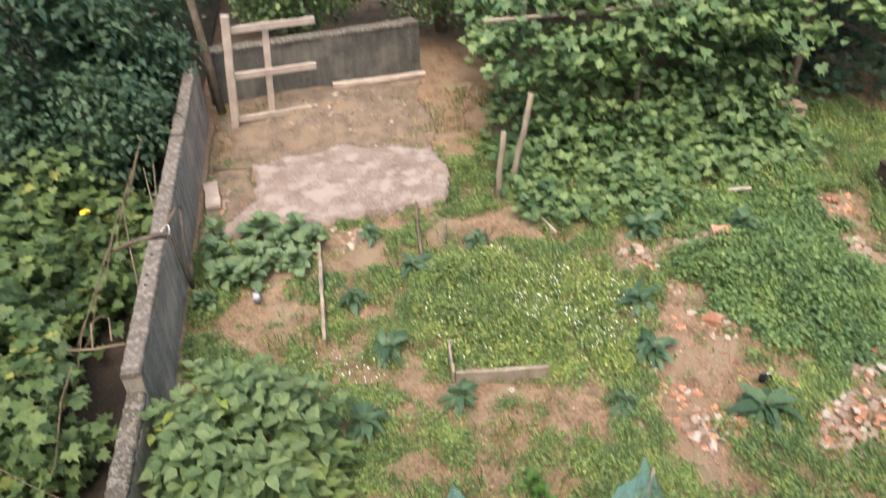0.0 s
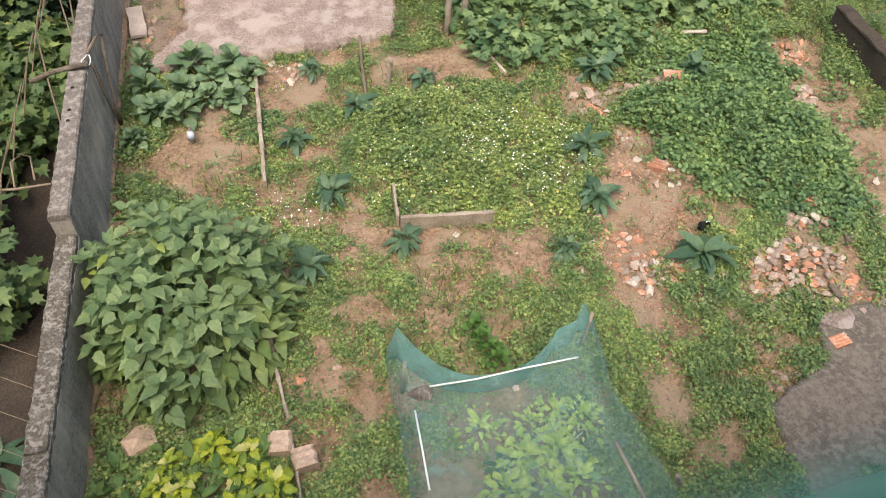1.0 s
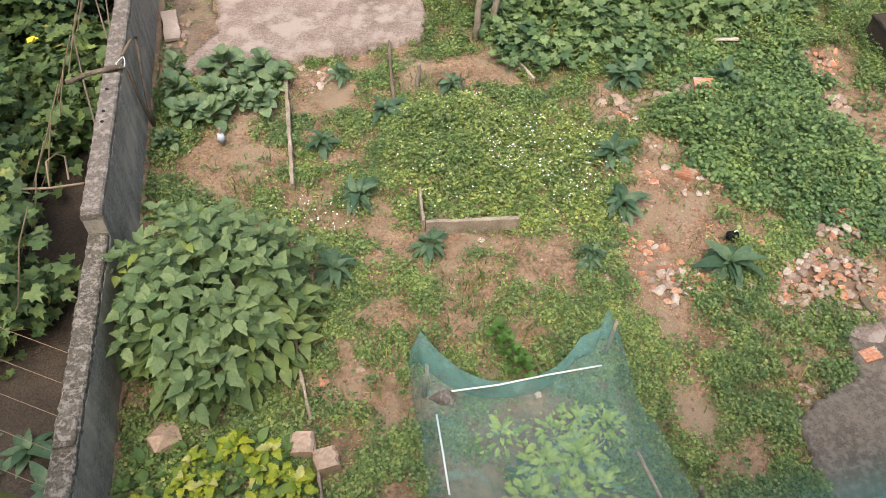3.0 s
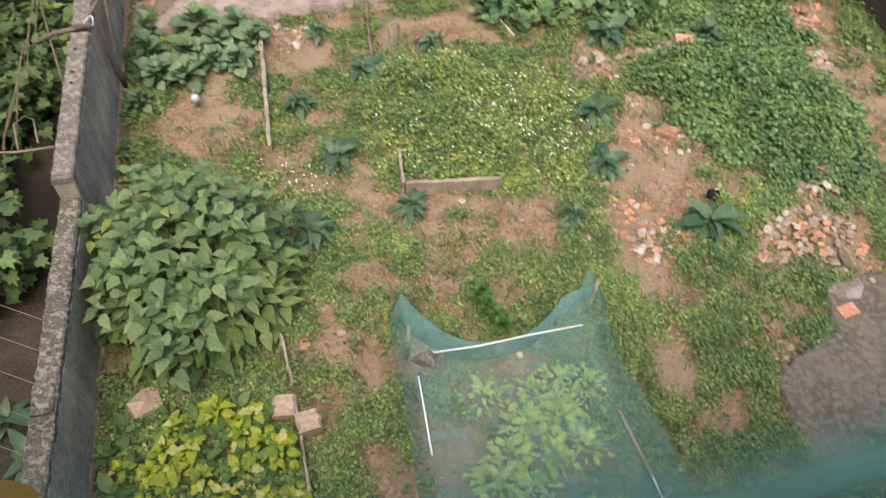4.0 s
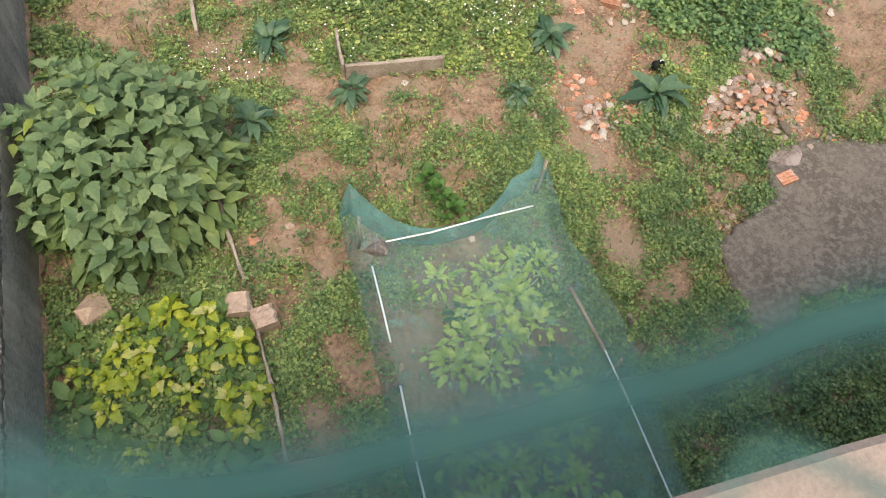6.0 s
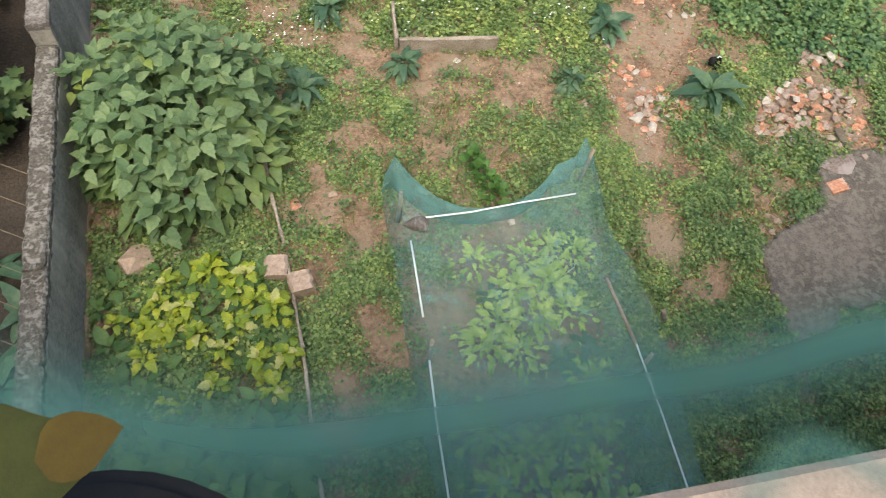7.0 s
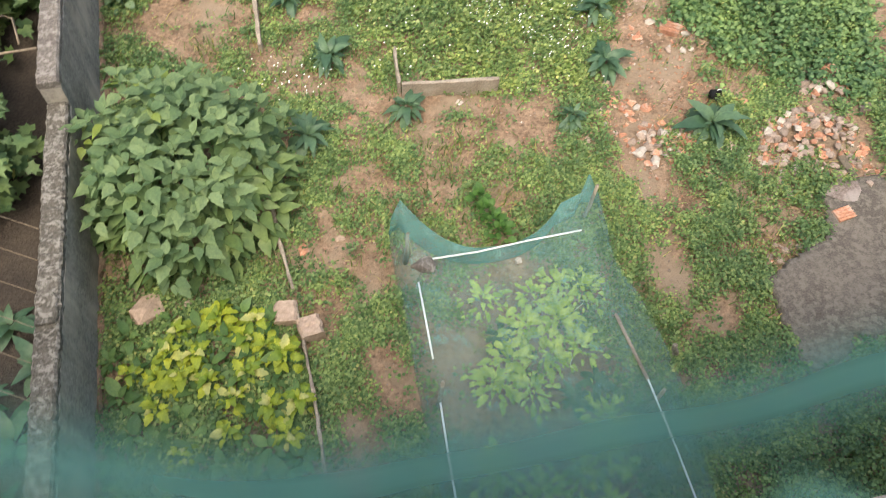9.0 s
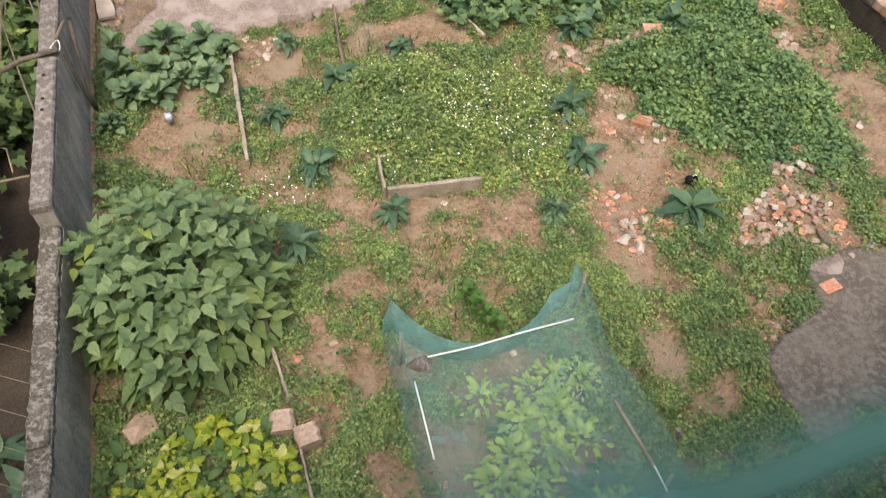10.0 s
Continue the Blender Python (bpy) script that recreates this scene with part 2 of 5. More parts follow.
def solo(name, bm, material, label, category, at=(0, 0, 0), group="", kind="", smooth=False):
    ob = new(name, mesh_of(name, bm, material, smooth))
    ob.location = at
    return tagged(ob, label, category, group, kind)


def box(bm, x0, x1, y0, y1, z0, z1, bevel=0.0):
    r = bmesh.ops.create_cube(bm, size=1)
    vs = r["verts"]
    for v in vs:
        v.co = Vector((x0 + (v.co.x + 0.5) * (x1 - x0), y0 + (v.co.y + 0.5) * (y1 - y0), z0 + (v.co.z + 0.5) * (z1 - z0)))
    if bevel:
        es = list({e for v in vs for e in v.link_edges})
        bmesh.ops.bevel(bm, geom=es, offset=bevel, segments=1, affect="EDGES")
    return bm


def rough_bar(length, wide, high, steps, wobble, seed, bevel=0.004):
    """A worn bar along +y from the origin, on z = 0, with slightly uneven sides."""
    bm = bmesh.new()
    rnd = random.Random(seed)
    ring_of = []
    for i in range(steps + 1):
        y = length * i / steps
        dx, dz, dw = rnd.uniform(-wobble, wobble), rnd.uniform(-wobble, wobble), rnd.uniform(-wobble, wobble)
        w, h, b = wide / 2 + dw, high + dz, min(bevel, wide / 4, high / 4)
        prof = [(-w, 0), (w, 0), (w, h - b), (w - b, h), (-w + b, h), (-w, h - b)]
        ring_of.append([bm.verts.new((x + dx, y, z)) for x, z in prof])
    for a, b in zip(ring_of, ring_of[1:]):
        for k in range(6):
            bm.faces.new((a[k], a[(k + 1) % 6], b[(k + 1) % 6], b[k]))
    bm.faces.new(ring_of[0][::-1])
    bm.faces.new(ring_of[-1])
    bmesh.ops.recalc_face_normals(bm, faces=bm.faces)
    return bm


def tube(points, radius, sides=6, taper=1.0, bm=None):
    """A round stem along the points."""
    bm = bm or bmesh.new()
    pts = [Vector(p) for p in points]
    rings = []
    for i, p in enumerate(pts):
        d = (pts[min(i + 1, len(pts) - 1)] - pts[max(i - 1, 0)]).normalized()
        a = d.orthogonal().normalized()
        b = d.cross(a)
        r = radius * (1 + (taper - 1) * i / max(1, len(pts) - 1))
        rings.append([bm.verts.new(p + a * r * math.cos(2 * math.pi * k / sides) + b * r * math.sin(2 * math.pi * k / sides)) for k in range(sides)])
    for q, r in zip(rings, rings[1:]):
        for k in range(sides):
            bm.faces.new((q[k], q[(k + 1) % sides], r[(k + 1) % sides], r[k]))
    bm.faces.new(rings[0][::-1])
    bm.faces.new(rings[-1])
    return bm


def lump(size, seed, flat=0.6, cuts=1):
    """A broken stone: a rough convex lump with planar breaks."""
    rnd = random.Random(seed)
    bm = bmesh.new()
    for _ in range(17):
        v = Vector((rnd.gauss(0, 1), rnd.gauss(0, 1), rnd.gauss(0, 1))).normalized()
        bm.verts.new((v.x * size * rnd.uniform(0.75, 1.1), v.y * size * rnd.uniform(0.55, 0.85), (v.z * flat + flat * 0.8) * size * 0.8))
    r = bmesh.ops.convex_hull(bm, input=bm.verts)
    junk = [g for g in r["geom_interior"] if isinstance(g, bmesh.types.BMVert)]
    bmesh.ops.delete(bm, geom=junk, context="VERTS")
    return bm


def tile_fragment(size, seed):
    """A broken hollow-brick shell: a thin plate with ribs and a ragged side."""
    rnd = random.Random(seed)
    bm = bmesh.new()
    n = 5
    top = [(-size, -size * 0.55), (size * rnd.uniform(0.6, 1), -size * 0.6), (size * rnd.uniform(0.7, 1.1), size * rnd.uniform(0, 0.3)), (size * rnd.uniform(0, 0.5), size * rnd.uniform(0.4, 0.7)), (-size * rnd.uniform(0.6, 1), size * 0.5)]
    lo = [bm.verts.new((x, y, 0)) for x, y in top]
    hi = [bm.verts.new((x, y, size * 0.28)) for x, y in top]
    bm.faces.new(lo[::-1])
    bm.faces.new(hi)
    for k in range(n):
        bm.faces.new((lo[k], lo[(k + 1) % n], hi[(k + 1) % n], hi[k]))
    for k in range(3):
        y = size * (-0.4 + 0.3 * k)
        box(bm, -size * 0.8, size * 0.45, y, y + size * 0.12, size * 0.27, size * 0.36)
    return bm


def blade(length, width, rows=5, droop=0.3, fold=0.25, point=1.0, lobes=0.0, curl=0.0, tip=0.85, seed=0):
    """A leaf along +y, its face up: widths swell and taper, the midrib sinks and the tip droops."""
    rnd = random.Random(seed)
    bm = bmesh.new()
    line = []
    for i in range(rows + 1):
        s = i / rows
        w = width * 0.5 * max(0.0, math.sin(math.pi * min(1, s ** (0.75 * point) * 0.97 + 0.03))) ** tip
        if lobes and i % 2:
            w *= 1 - lobes
        z = -droop * length * s * s + curl * length * math.sin(s * 3)
        y = length * s * (1 - 0.25 * droop * s)
        k = rnd.uniform(-0.04, 0.04) * length
        if i in (0, rows):
            line.append([bm.verts.new((0, y, z))])
        else:
            line.append([bm.verts.new((-w, y + k, z + fold * w + rnd.uniform(-0.1, 0.1) * w)), bm.verts.new((0, y, z)), bm.verts.new((w, y - k, z + fold * w + rnd.uniform(-0.1, 0.1) * w))])
    for a, b in zip(line, line[1:]):
        if len(a) == 1:
            bm.faces.new((a[0], b[1], b[0]))
            bm.faces.new((a[0], b[2], b[1]))
        elif len(b) == 1:
            bm.faces.new((a[0], a[1], b[0]))
            bm.faces.new((a[1], a[2], b[0]))
        else:
            bm.faces.new((a[0], a[1], b[1], b[0]))
            bm.faces.new((a[1], a[2], b[2], b[1]))
    return bm


def ribbon(x0, x1, place, rows, steps=60):
    """A hanging strip of cloth; place(x, k) gives the point at x and at k from 0 (one side) to 1."""
    bm = bmesh.new()
    layer = bm.loops.layers.uv.new("uv")
    grid = [[bm.verts.new(place(x0 + (x1 - x0) * i / steps, k / rows)) for k in range(rows + 1)] for i in range(steps + 1)]
    for i in range(steps):
        for k in range(rows):
            f = bm.faces.new((grid[i][k], grid[i + 1][k], grid[i + 1][k + 1], grid[i][k + 1]))
            for loop, (a, b) in zip(f.loops, ((i, k), (i + 1, k), (i + 1, k + 1), (i, k + 1))):
                loop[layer].uv = (a / steps, b / rows)
    return bm


def joined(name, tv, tf, turns, places, material, smooth=False):
    """One mesh of many copies of a small template."""
    tv, tf = np.asarray(tv, float), np.asarray(tf, int)
    v = np.einsum("nij,kj->nki", turns, tv) + places[:, None]
    n, k = len(places), len(tv)
    f = (tf[None] + (np.arange(n) * k)[:, None, None]).reshape(-1, tf.shape[1])
    me = bpy.data.meshes.new(name)
    me.vertices.add(n * k)
    me.vertices.foreach_set("co", v.astype(np.float32).ravel())
    me.loops.add(f.size)
    me.loops.foreach_set("vertex_index", f.astype(np.int32).ravel())
    me.polygons.add(len(f))
    me.polygons.foreach_set("loop_start", np.arange(0, f.size, f.shape[1], dtype=np.int32))
    me.polygons.foreach_set("loop_total", np.full(len(f), f.shape[1], np.int32))
    me.update(calc_edges=True)
    me.materials.append(material)
    return me


def turned(rng, n, tilt_lo, tilt_hi, size, aspect=1.0, yaw=None):
    """Random turns: any heading, a tilt of the blade, a size."""
    yaw = rng.uniform(0, 2 * np.pi, n) if yaw is None else yaw
    tilt, roll = rng.uniform(tilt_lo, tilt_hi, n), rng.normal(0, 0.35, n)
    cy, sy, ct, st, cr, sr, o, z = np.cos(yaw), np.sin(yaw), np.cos(tilt), np.sin(tilt), np.cos(roll), np.sin(roll), np.ones(n), np.zeros(n)
    rz = np.stack([cy, -sy, z, sy, cy, z, z, z, o], -1).reshape(n, 3, 3)
    rx = np.stack([o, z, z, z, ct, -st, z, st, ct], -1).reshape(n, 3, 3)
    ry = np.stack([cr, z, sr, z, o, z, -sr, z, cr], -1).reshape(n, 3, 3)
    return (rz @ rx @ ry) * np.asarray(size).reshape(-1, 1, 1) * np.array([aspect, 1, 1])


SMALL_LEAF = ([(0, 0, 0), (0.33, 0.45, 0.10), (0, 1, -0.08), (-0.33, 0.45, 0.10), (0, 0.5, 0)], [(0, 1, 4), (1, 2, 4), (2, 3, 4), (3, 0, 4)])
TINY_LEAF = ([(0, 0, 0), (0.33, 0.48, 0.12), (0, 1, -0.05), (-0.33, 0.48, 0.12)], [(0, 1, 2), (0, 2, 3)])
LOBED_LEAF = ([(0, 0.12, 0), (0.22, -0.05, 0.03), (0.52, 0.25, 0.08), (0.3, 0.42, 0.02), (0.36, 0.72, 0.05), (0.12, 0.66, 0), (0, 1.05, -0.10), (-0.12, 0.66, 0), (-0.36, 0.72, 0.05), (-0.3, 0.42, 0.02), (-0.52, 0.25, 0.08), (-0.22, -0.05, 0.03)],
              [(0, 1, 2), (0, 2, 3), (0, 3, 4), (0, 4, 5), (0, 5, 6), (0, 6, 7), (0, 7, 8), (0, 8, 9), (0, 9, 10), (0, 10, 11)])
ROUND_LEAF = ([(0, 0, 0), (0.37, 0.30, 0.10), (0.33, 0.74, 0.07), (0, 1, -0.06), (-0.33, 0.74, 0.07), (-0.37, 0.30, 0.10)], [(0, 1, 2), (0, 2, 3), (0, 3, 4), (0, 4, 5)])
GRASS_BLADE = ([(-0.05, 0, 0), (0.05, 0, 0), (0.035, 0.55, 0.1), (-0.035, 0.55, 0.1), (0, 1, -0.05)], [(0, 1, 2), (0, 2, 3), (3, 2, 4)])


def bumps(x, y, scale, seed):
    """Smooth value noise over the plan, 0 to 1."""
    r = np.random.default_rng(seed)
    table = r.random((64, 64))
    u, v = np.asarray(x) * scale + 31.7, np.asarray(y) * scale + 17.3
    i, j = np.floor(u).astype(int), np.floor(v).astype(int)
    a, b = u - i, v - j
    a, b = a * a * (3 - 2 * a), b * b * (3 - 2 * b)
    i, j, i1, j1 = i % 64, j % 64, (i + 1) % 64, (j + 1) % 64
    return (table[i, j] * (1 - a) + table[i1, j] * a) * (1 - b) + (table[i, j1] * (1 - a) + table[i1, j1] * a) * b

# ---------------------------------------------------------------- ground
# Bare places and lush places in the plan: x, y, half-widths, weight.
BARE = [(-0.72, 4.66, 0.50, 0.26, 2.2), (1.50, 5.62, 0.42, 0.24, 2.0), (0.45, 3.66, 0.13, 0.36, 1.2), (0.26, 4.58, 0.17, 0.10, 1.5),
        (0.78, 3.40, 0.2, 0.12, 0.9), (1.36, 3.46, 0.26, 0.12, 0.9), (2.60, 3.52, 0.34, 0.50, 2.2), (2.75, 4.20, 0.26, 0.36, 1.8), (2.55, 4.85, 0.22, 0.25, 1.5),
        (2.15, 2.08, 0.17, 0.30, 1.7), (2.42, 1.72, 0.10, 0.22, 1.4), (1.08, 3.16, 0.34, 0.16, 0.8), (0.30, 1.62, 0.18, 0.22, 1.6), (0.10, 2.55, 0.10, 0.20, 1.2), (0.32, 2.35, 0.10, 0.18, 1.2),
        (3.45, 2.80, 0.40, 0.30, 1.0), (0.05, 1.30, 0.10, 0.30, 1.3), (4.75, 3.50, 0.34, 0.95, 3.0), (0.10, 5.45, 0.30, 0.30, 1.3), (-0.98, 6.6, 0.35, 0.5, 0.8),
        (0.1, 8.0, 1.1, 0.75, 2.2), (0.2, 6.6, 1.1, 0.6, 3.0), (2.2, 2.9, 0.25, 0.22, 1.2), (1.7, 3.1, 0.3, 0.3, 0.6), (4.7, 5.0, 0.3, 0.4, 0.9), (3.0, 1.05, 0.2, 0.15, 1.4), (1.1, 1.4, 0.5, 1.1, 1.4), (2.9, 5.2, 0.5, 0.2, 0.8), (3.12, 4.97, 0.38, 0.11, 2.4), (3.80, 3.30, 0.16, 0.16, 0.7), (0.98, 3.58, 0.34, 0.10, 1.6), (4.72, 5.30, 0.32, 0.24, 2.2), (4.52, 4.64, 0.15, 0.18, 2.0), (4.28, 4.34, 0.10, 0.10, 1.5), (2.16, 2.10, 0.16, 0.26, 1.0), (2.34, 1.72, 0.10, 0.13, 1.5), (2.95, 2.30, 0.30, 0.10, 1.4), (0.32, 1.80, 0.14, 0.12, 1.0)]
LUSH = [(-1.12, 2.50, 0.22, 0.30, 1.3, 0.06), (0.9, 2.9, 0.8, 0.35, 0.40, 0.03), (2.68, 1.55, 0.12, 0.5, 1.3, 0.06), (3.2, 1.2, 0.35, 0.12, 1.2, 0.06), (3.85, 4.25, 0.62, 0.85, 1.4, 0.20), (1.45, 4.40, 0.72, 0.58, 1.5, 0.16), (1.95, 3.85, 0.25, 0.30, 1.2, 0.10), (0.45, 4.75, 0.32, 0.50, 0.9, 0.08), (2.45, 2.05, 0.22, 0.55, 1.0, 0.06),
        (1.95, 2.30, 0.16, 0.35, 1.0, 0.06), (0.25, 1.75, 0.22, 0.25, 0.8, 0.05), (2.5, 0.85, 0.6, 0.35, 1.5, 0.06), (1.1, 4.9, 0.6, 0.25, 1.0, 0.15), (4.5, 5.6, 0.5, 0.6, 0.9, 0.16),
        (3.0, 6.1, 1.3, 0.55, 1.2, 0.15), (5.6, 6.0, 0.9, 1.6, 1.0, 0.15), (-0.7, 2.1, 0.6, 0.3, 0.7, 0.05), (-0.75, 1.5, 0.5, 0.7, 0.9, 0.05), (0.3, 0.9, 0.3, 0.5, 1.1, 0.06), (5.6, 3.6, 0.35, 0.8, 1.0, 0.12),
        (-1.1, 5.0, 0.2, 0.9, 0.7, 0.06), (3.6, 1.25, 0.3, 0.25, 1.4, 0.06), (1.35, 6.4, 0.5, 0.5, 1.0, 0.15), (3.3, 4.6, 0.5, 0.4, 1.0, 0.18)]


def in_slab(x, y):
    """The broken grey slab by the rubble."""
    edge = np.interp(y, [1.1, 1.3, 1.6, 1.86, 2.10, 2.36, 2.5], [2.84, 2.68, 2.70, 2.72, 3.28, 3.36, 3.46]) + 0.012 * np.sin(y * 31) + 0.01 * np.sin(x * 43)
    back = 2.46 - 0.30 * np.clip(x - 3.85, 0, 2) + 0.015 * np.sin(x * 19)
    near = np.interp(x, [2.6, 2.9, 3.1, 3.6], [1.20, 1.24, 1.40, 1.36]) + 0.02 * np.sin(x * 27)
    return (x > edge) & (y < back) & (y > near) & (x < 5.4)


def in_pale(x, y):
    """The pale slab before the gate."""
    return (x > np.interp(y, [5.8, 6.05, 6.3, 6.8, 7.3], [-1.08, -0.97, -0.78, -0.76, -0.88]) + 0.015 * np.sin(y * 23)) & (x < 1.12 + 0.04 * np.sin(y * 7)) & (y > np.interp(x, [-1.1, -0.5, -0.15, 0.7, 1.1], [5.80, 5.86, 5.88, 5.98, 6.08]) + 0.01 * np.sin(x * 21)) & (y < 7.12 + 0.08 * np.sin(x * 4 + 1) + 0.05 * np.sin(x * 11))


def weight(x, y):
    w = 0.62 + 0.7 * (bumps(x, y, 1.3, 1) - 0.5) + 1.3 * (bumps(x, y, 3.7, 2) - 0.5) + 1.6 * (bumps(x, y, 8.0, 3) - 0.5)
    tall = 0.012 + 0.05 * bumps(x, y, 6.0, 4) ** 2
    for a, b, rx, ry, k in BARE:
        w = w - k * np.exp(-(((x - a) / rx) ** 2 + ((y - b) / ry) ** 2) ** 1.5)
    for a, b, rx, ry, k, h in LUSH:
        g = np.exp(-(((x - a) / rx) ** 2 + ((y - b) / ry) ** 2) ** 1.5)
        w, tall = w + k * g, np.maximum(tall, h * g)
    tall = tall * (0.45 + 1.1 * bumps(x, y, 4.2, 5))
    w = np.where(in_slab(x, y) | in_pale(x, y), -9, w)
    return w, tall


def ground_height(x, y):
    h = 0.05 * (bumps(x, y, 1.1, 7) - 0.5) + 0.025 * (bumps(x, y, 4.3, 8) - 0.5) + 0.012 * (bumps(x, y, 13, 9) - 0.5)
    h = h + 0.16 * np.exp(-(((x - 0.1) / 0.9) ** 2 + ((y - 8.25) / 0.55) ** 2)) + 0.05 * np.exp(-(((x - 3.5) / 0.5) ** 2 + ((y - 2.95) / 0.35) ** 2))
    return h - 0.01


def sheet(name, xs, ys, height, material):
    gx, gy = np.meshgrid(xs, ys)
    co = np.stack([gx, gy, height(gx, gy)], -1).reshape(-1, 3)
    nx, ny = len(xs), len(ys)
    i = (np.arange(ny - 1)[:, None] * nx + np.arange(nx - 1)[None]).ravel()
    f = np.stack([i, i + 1, i + nx + 1, i + nx], -1)
    me = joined(name, co, f, np.eye(3)[None], np.zeros((1, 3)), material)
    for p in me.polygons:
        p.use_smooth = True
    return me


far_out = [-1500, -400, -120, -40, -15, -6]
xs = np.array(far_out + list(np.arange(-3.2, 6.61, 0.05)) + [9, 15, 40, 120, 400, 1500])
ys = np.array([-1500, -400, -100, -30, -8, -2] + list(np.arange(0.0, 9.61, 0.05)) + [13, 25, 60, 200, 600, 1500])
tagged(new("ground", sheet("ground", xs, ys, ground_height, M_SOIL)), "reddish-brown bare garden soil with pebbles and trodden patches", "ground", kind="structure")


def slab_mesh(name, inside, x0, x1, y0, y1, top, material, step=0.03, uneven=0.012):
    """A thick cast slab whose outline follows inside()."""
    bm = bmesh.new()
    nx, ny = int((x1 - x0) / step), int((y1 - y0) / step)
    ver = {}

    def v(i, j):
        if (i, j) not in ver:
            x, y = x0 + i * step, y0 + j * step
            ver[i, j] = bm.verts.new((x + 0.008 * noise.noise((x * 20, y * 20, 1)), y + 0.008 * noise.noise((x * 20, y * 20, 5)), top + uneven * noise.noise((x * 2, y * 2, 3)) + 0.003 * noise.noise((x * 14, y * 14, 2))))
        return ver[i, j]
    for i in range(nx):
        for j in range(ny):
            if inside(np.array(x0 + (i + 0.5) * step), np.array(y0 + (j + 0.5) * step)):
                bm.faces.new((v(i, j), v(i + 1, j), v(i + 1, j + 1), v(i, j + 1)))
    rim = [e for e in bm.edges if e.is_boundary]
    r = bmesh.ops.extrude_edge_only(bm, edges=rim)
    for g in r["geom"]:
        if isinstance(g, bmesh.types.BMVert):
            g.co.z -= 0.12
    bmesh.ops.smooth_vert(bm, verts=[x for x in ver.values() if any(e.is_boundary for e in x.link_edges)], factor=0.5)
    return mesh_of(name, bm, material, True)


tagged(new("concrete_slab", slab_mesh("concrete_slab", in_slab, 2.5, 5.45, 1.0, 2.7, 0.03, M_SLAB)), "broken grey-brown weathered concrete slab sunk in the garden ground", "slab", kind="structure")
tagged(new("pale_slab", slab_mesh("pale_slab", in_pale, -1.15, 1.3, 5.7, 7.4, 0.075, M_PALE_SLAB)), "pale pinkish worn concrete apron in front of the gate", "slab", kind="structure")



def in_ramp(x, y):
    """Sandy earth between the pale slab and the gate."""
    return (x > -1.16 + 0.10 * np.sin(y * 6)) & (x < 1.15 + 0.08 * np.sin(y * 5 + 1)) & (y > 7.0 + 0.1 * np.sin(x * 5)) & (y < 8.72 + 0.14 * x)


def in_strip(x, y):
    return (x > -1.28) & (x < -0.80 + 0.05 * np.sin(y * 7)) & (y > 6.1) & (y < 7.1)


ramp_mesh = slab_mesh("earth_ramp", in_ramp, -1.3, 1.4, 6.8, 9.0, 0.0, M_SAND, 0.05)
for v in ramp_mesh.vertices:
    v.co.z += float(ground_height(np.array(v.co.x), np.array(v.co.y))) + 0.012 + 0.02 * noise.noise((v.co.x * 6, v.co.y * 6, 9))
tagged(new("earth_ramp", ramp_mesh), "pale sandy earth ramp rising to the open gate", "earth", kind="structure")
strip_mesh = slab_mesh("earth_strip", in_strip, -1.3, -0.5, 5.9, 7.2, 0.0, M_SAND, 0.05)
for v in strip_mesh.vertices:
    v.co.z += float(ground_height(np.array(v.co.x), np.array(v.co.y))) + 0.012 + 0.02 * noise.noise((v.co.x * 6, v.co.y * 6, 9))
tagged(new("earth_strip", strip_mesh), "strip of dry sandy earth along the wall foot", "earth", kind="structure")

# ---------------------------------------------------------------- walls
far_wall = thing("wall_boundary", "low dark grey concrete boundary wall with a worn pale top", "wall", (-1.338, 3.47, 0), kind="structure")
far_wall.rotation_euler = (0, 0, radians(0.9))
part("wall_face", rough_bar(4.72, 0.118, 0.80, 40, 0.003, 18, 0.008), M_WALL_FACE, far_wall, at=Matrix.Translation((0, 0, -0.1)))
for k, (a, b) in enumerate(((0.0, 1.40), (1.45, 3.02), (3.07, 4.72))):
    bm = rough_bar(b - a, 0.124, 0.05, 60, 0.003, 20 + k, 0.012)
    coping = part("coping", bm, M_COPING, far_wall, "lichen-spotted concrete coping", at=Matrix.Translation((-0.003, a, 0.698)))
    if k == 0:
        for y in (0.86, 0.97, 1.21):
            bm = bmesh.new()
            bmesh.ops.create_cone(bm, cap_ends=True, segments=10, radius1=0.012, radius2=0.012, depth=0.006)
            part("coping_hole", bm, M_BLACK, coping, "dark bolt hole", at=Matrix.Translation((-0.01, y, 0.052)))
near_wall = thing("wall_boundary_near", "lower narrow grey concrete wall with a mossy crumbling top", "wall", (-1.34, -0.95, 0), kind="structure")
part("wall_face", rough_bar(4.44, 0.112, 0.645, 60, 0.003, 5, 0.01), M_WALL_FACE, near_wall, at=Matrix.Translation((0.002, 0, -0.1)))
part("coping", rough_bar(4.415, 0.122, 0.05, 170, 0.004, 6, 0.014), M_WALL_TOP, near_wall, "crumbling lichen-covered coping", at=Matrix.Translation((-0.003, 0, 0.54)))
part("stub", rough_bar(0.17, 0.105, 0.035, 5, 0.008, 9, 0.012), M_WALL_TOP, near_wall, "broken post stub on the coping", at=Matrix.Translation((-0.005, 2.98, 0.58)))
bm = rough_bar(9.0, 0.07, 0.05, 90, 0.010, 8, 0.02)
solo("wall_footing", bm, M_SOIL, "earth-stained brown footing strip along the wall base", "footing", (-1.27, -0.9, -0.01), kind="structure").rotation_euler = (0, 0, radians(0.4))

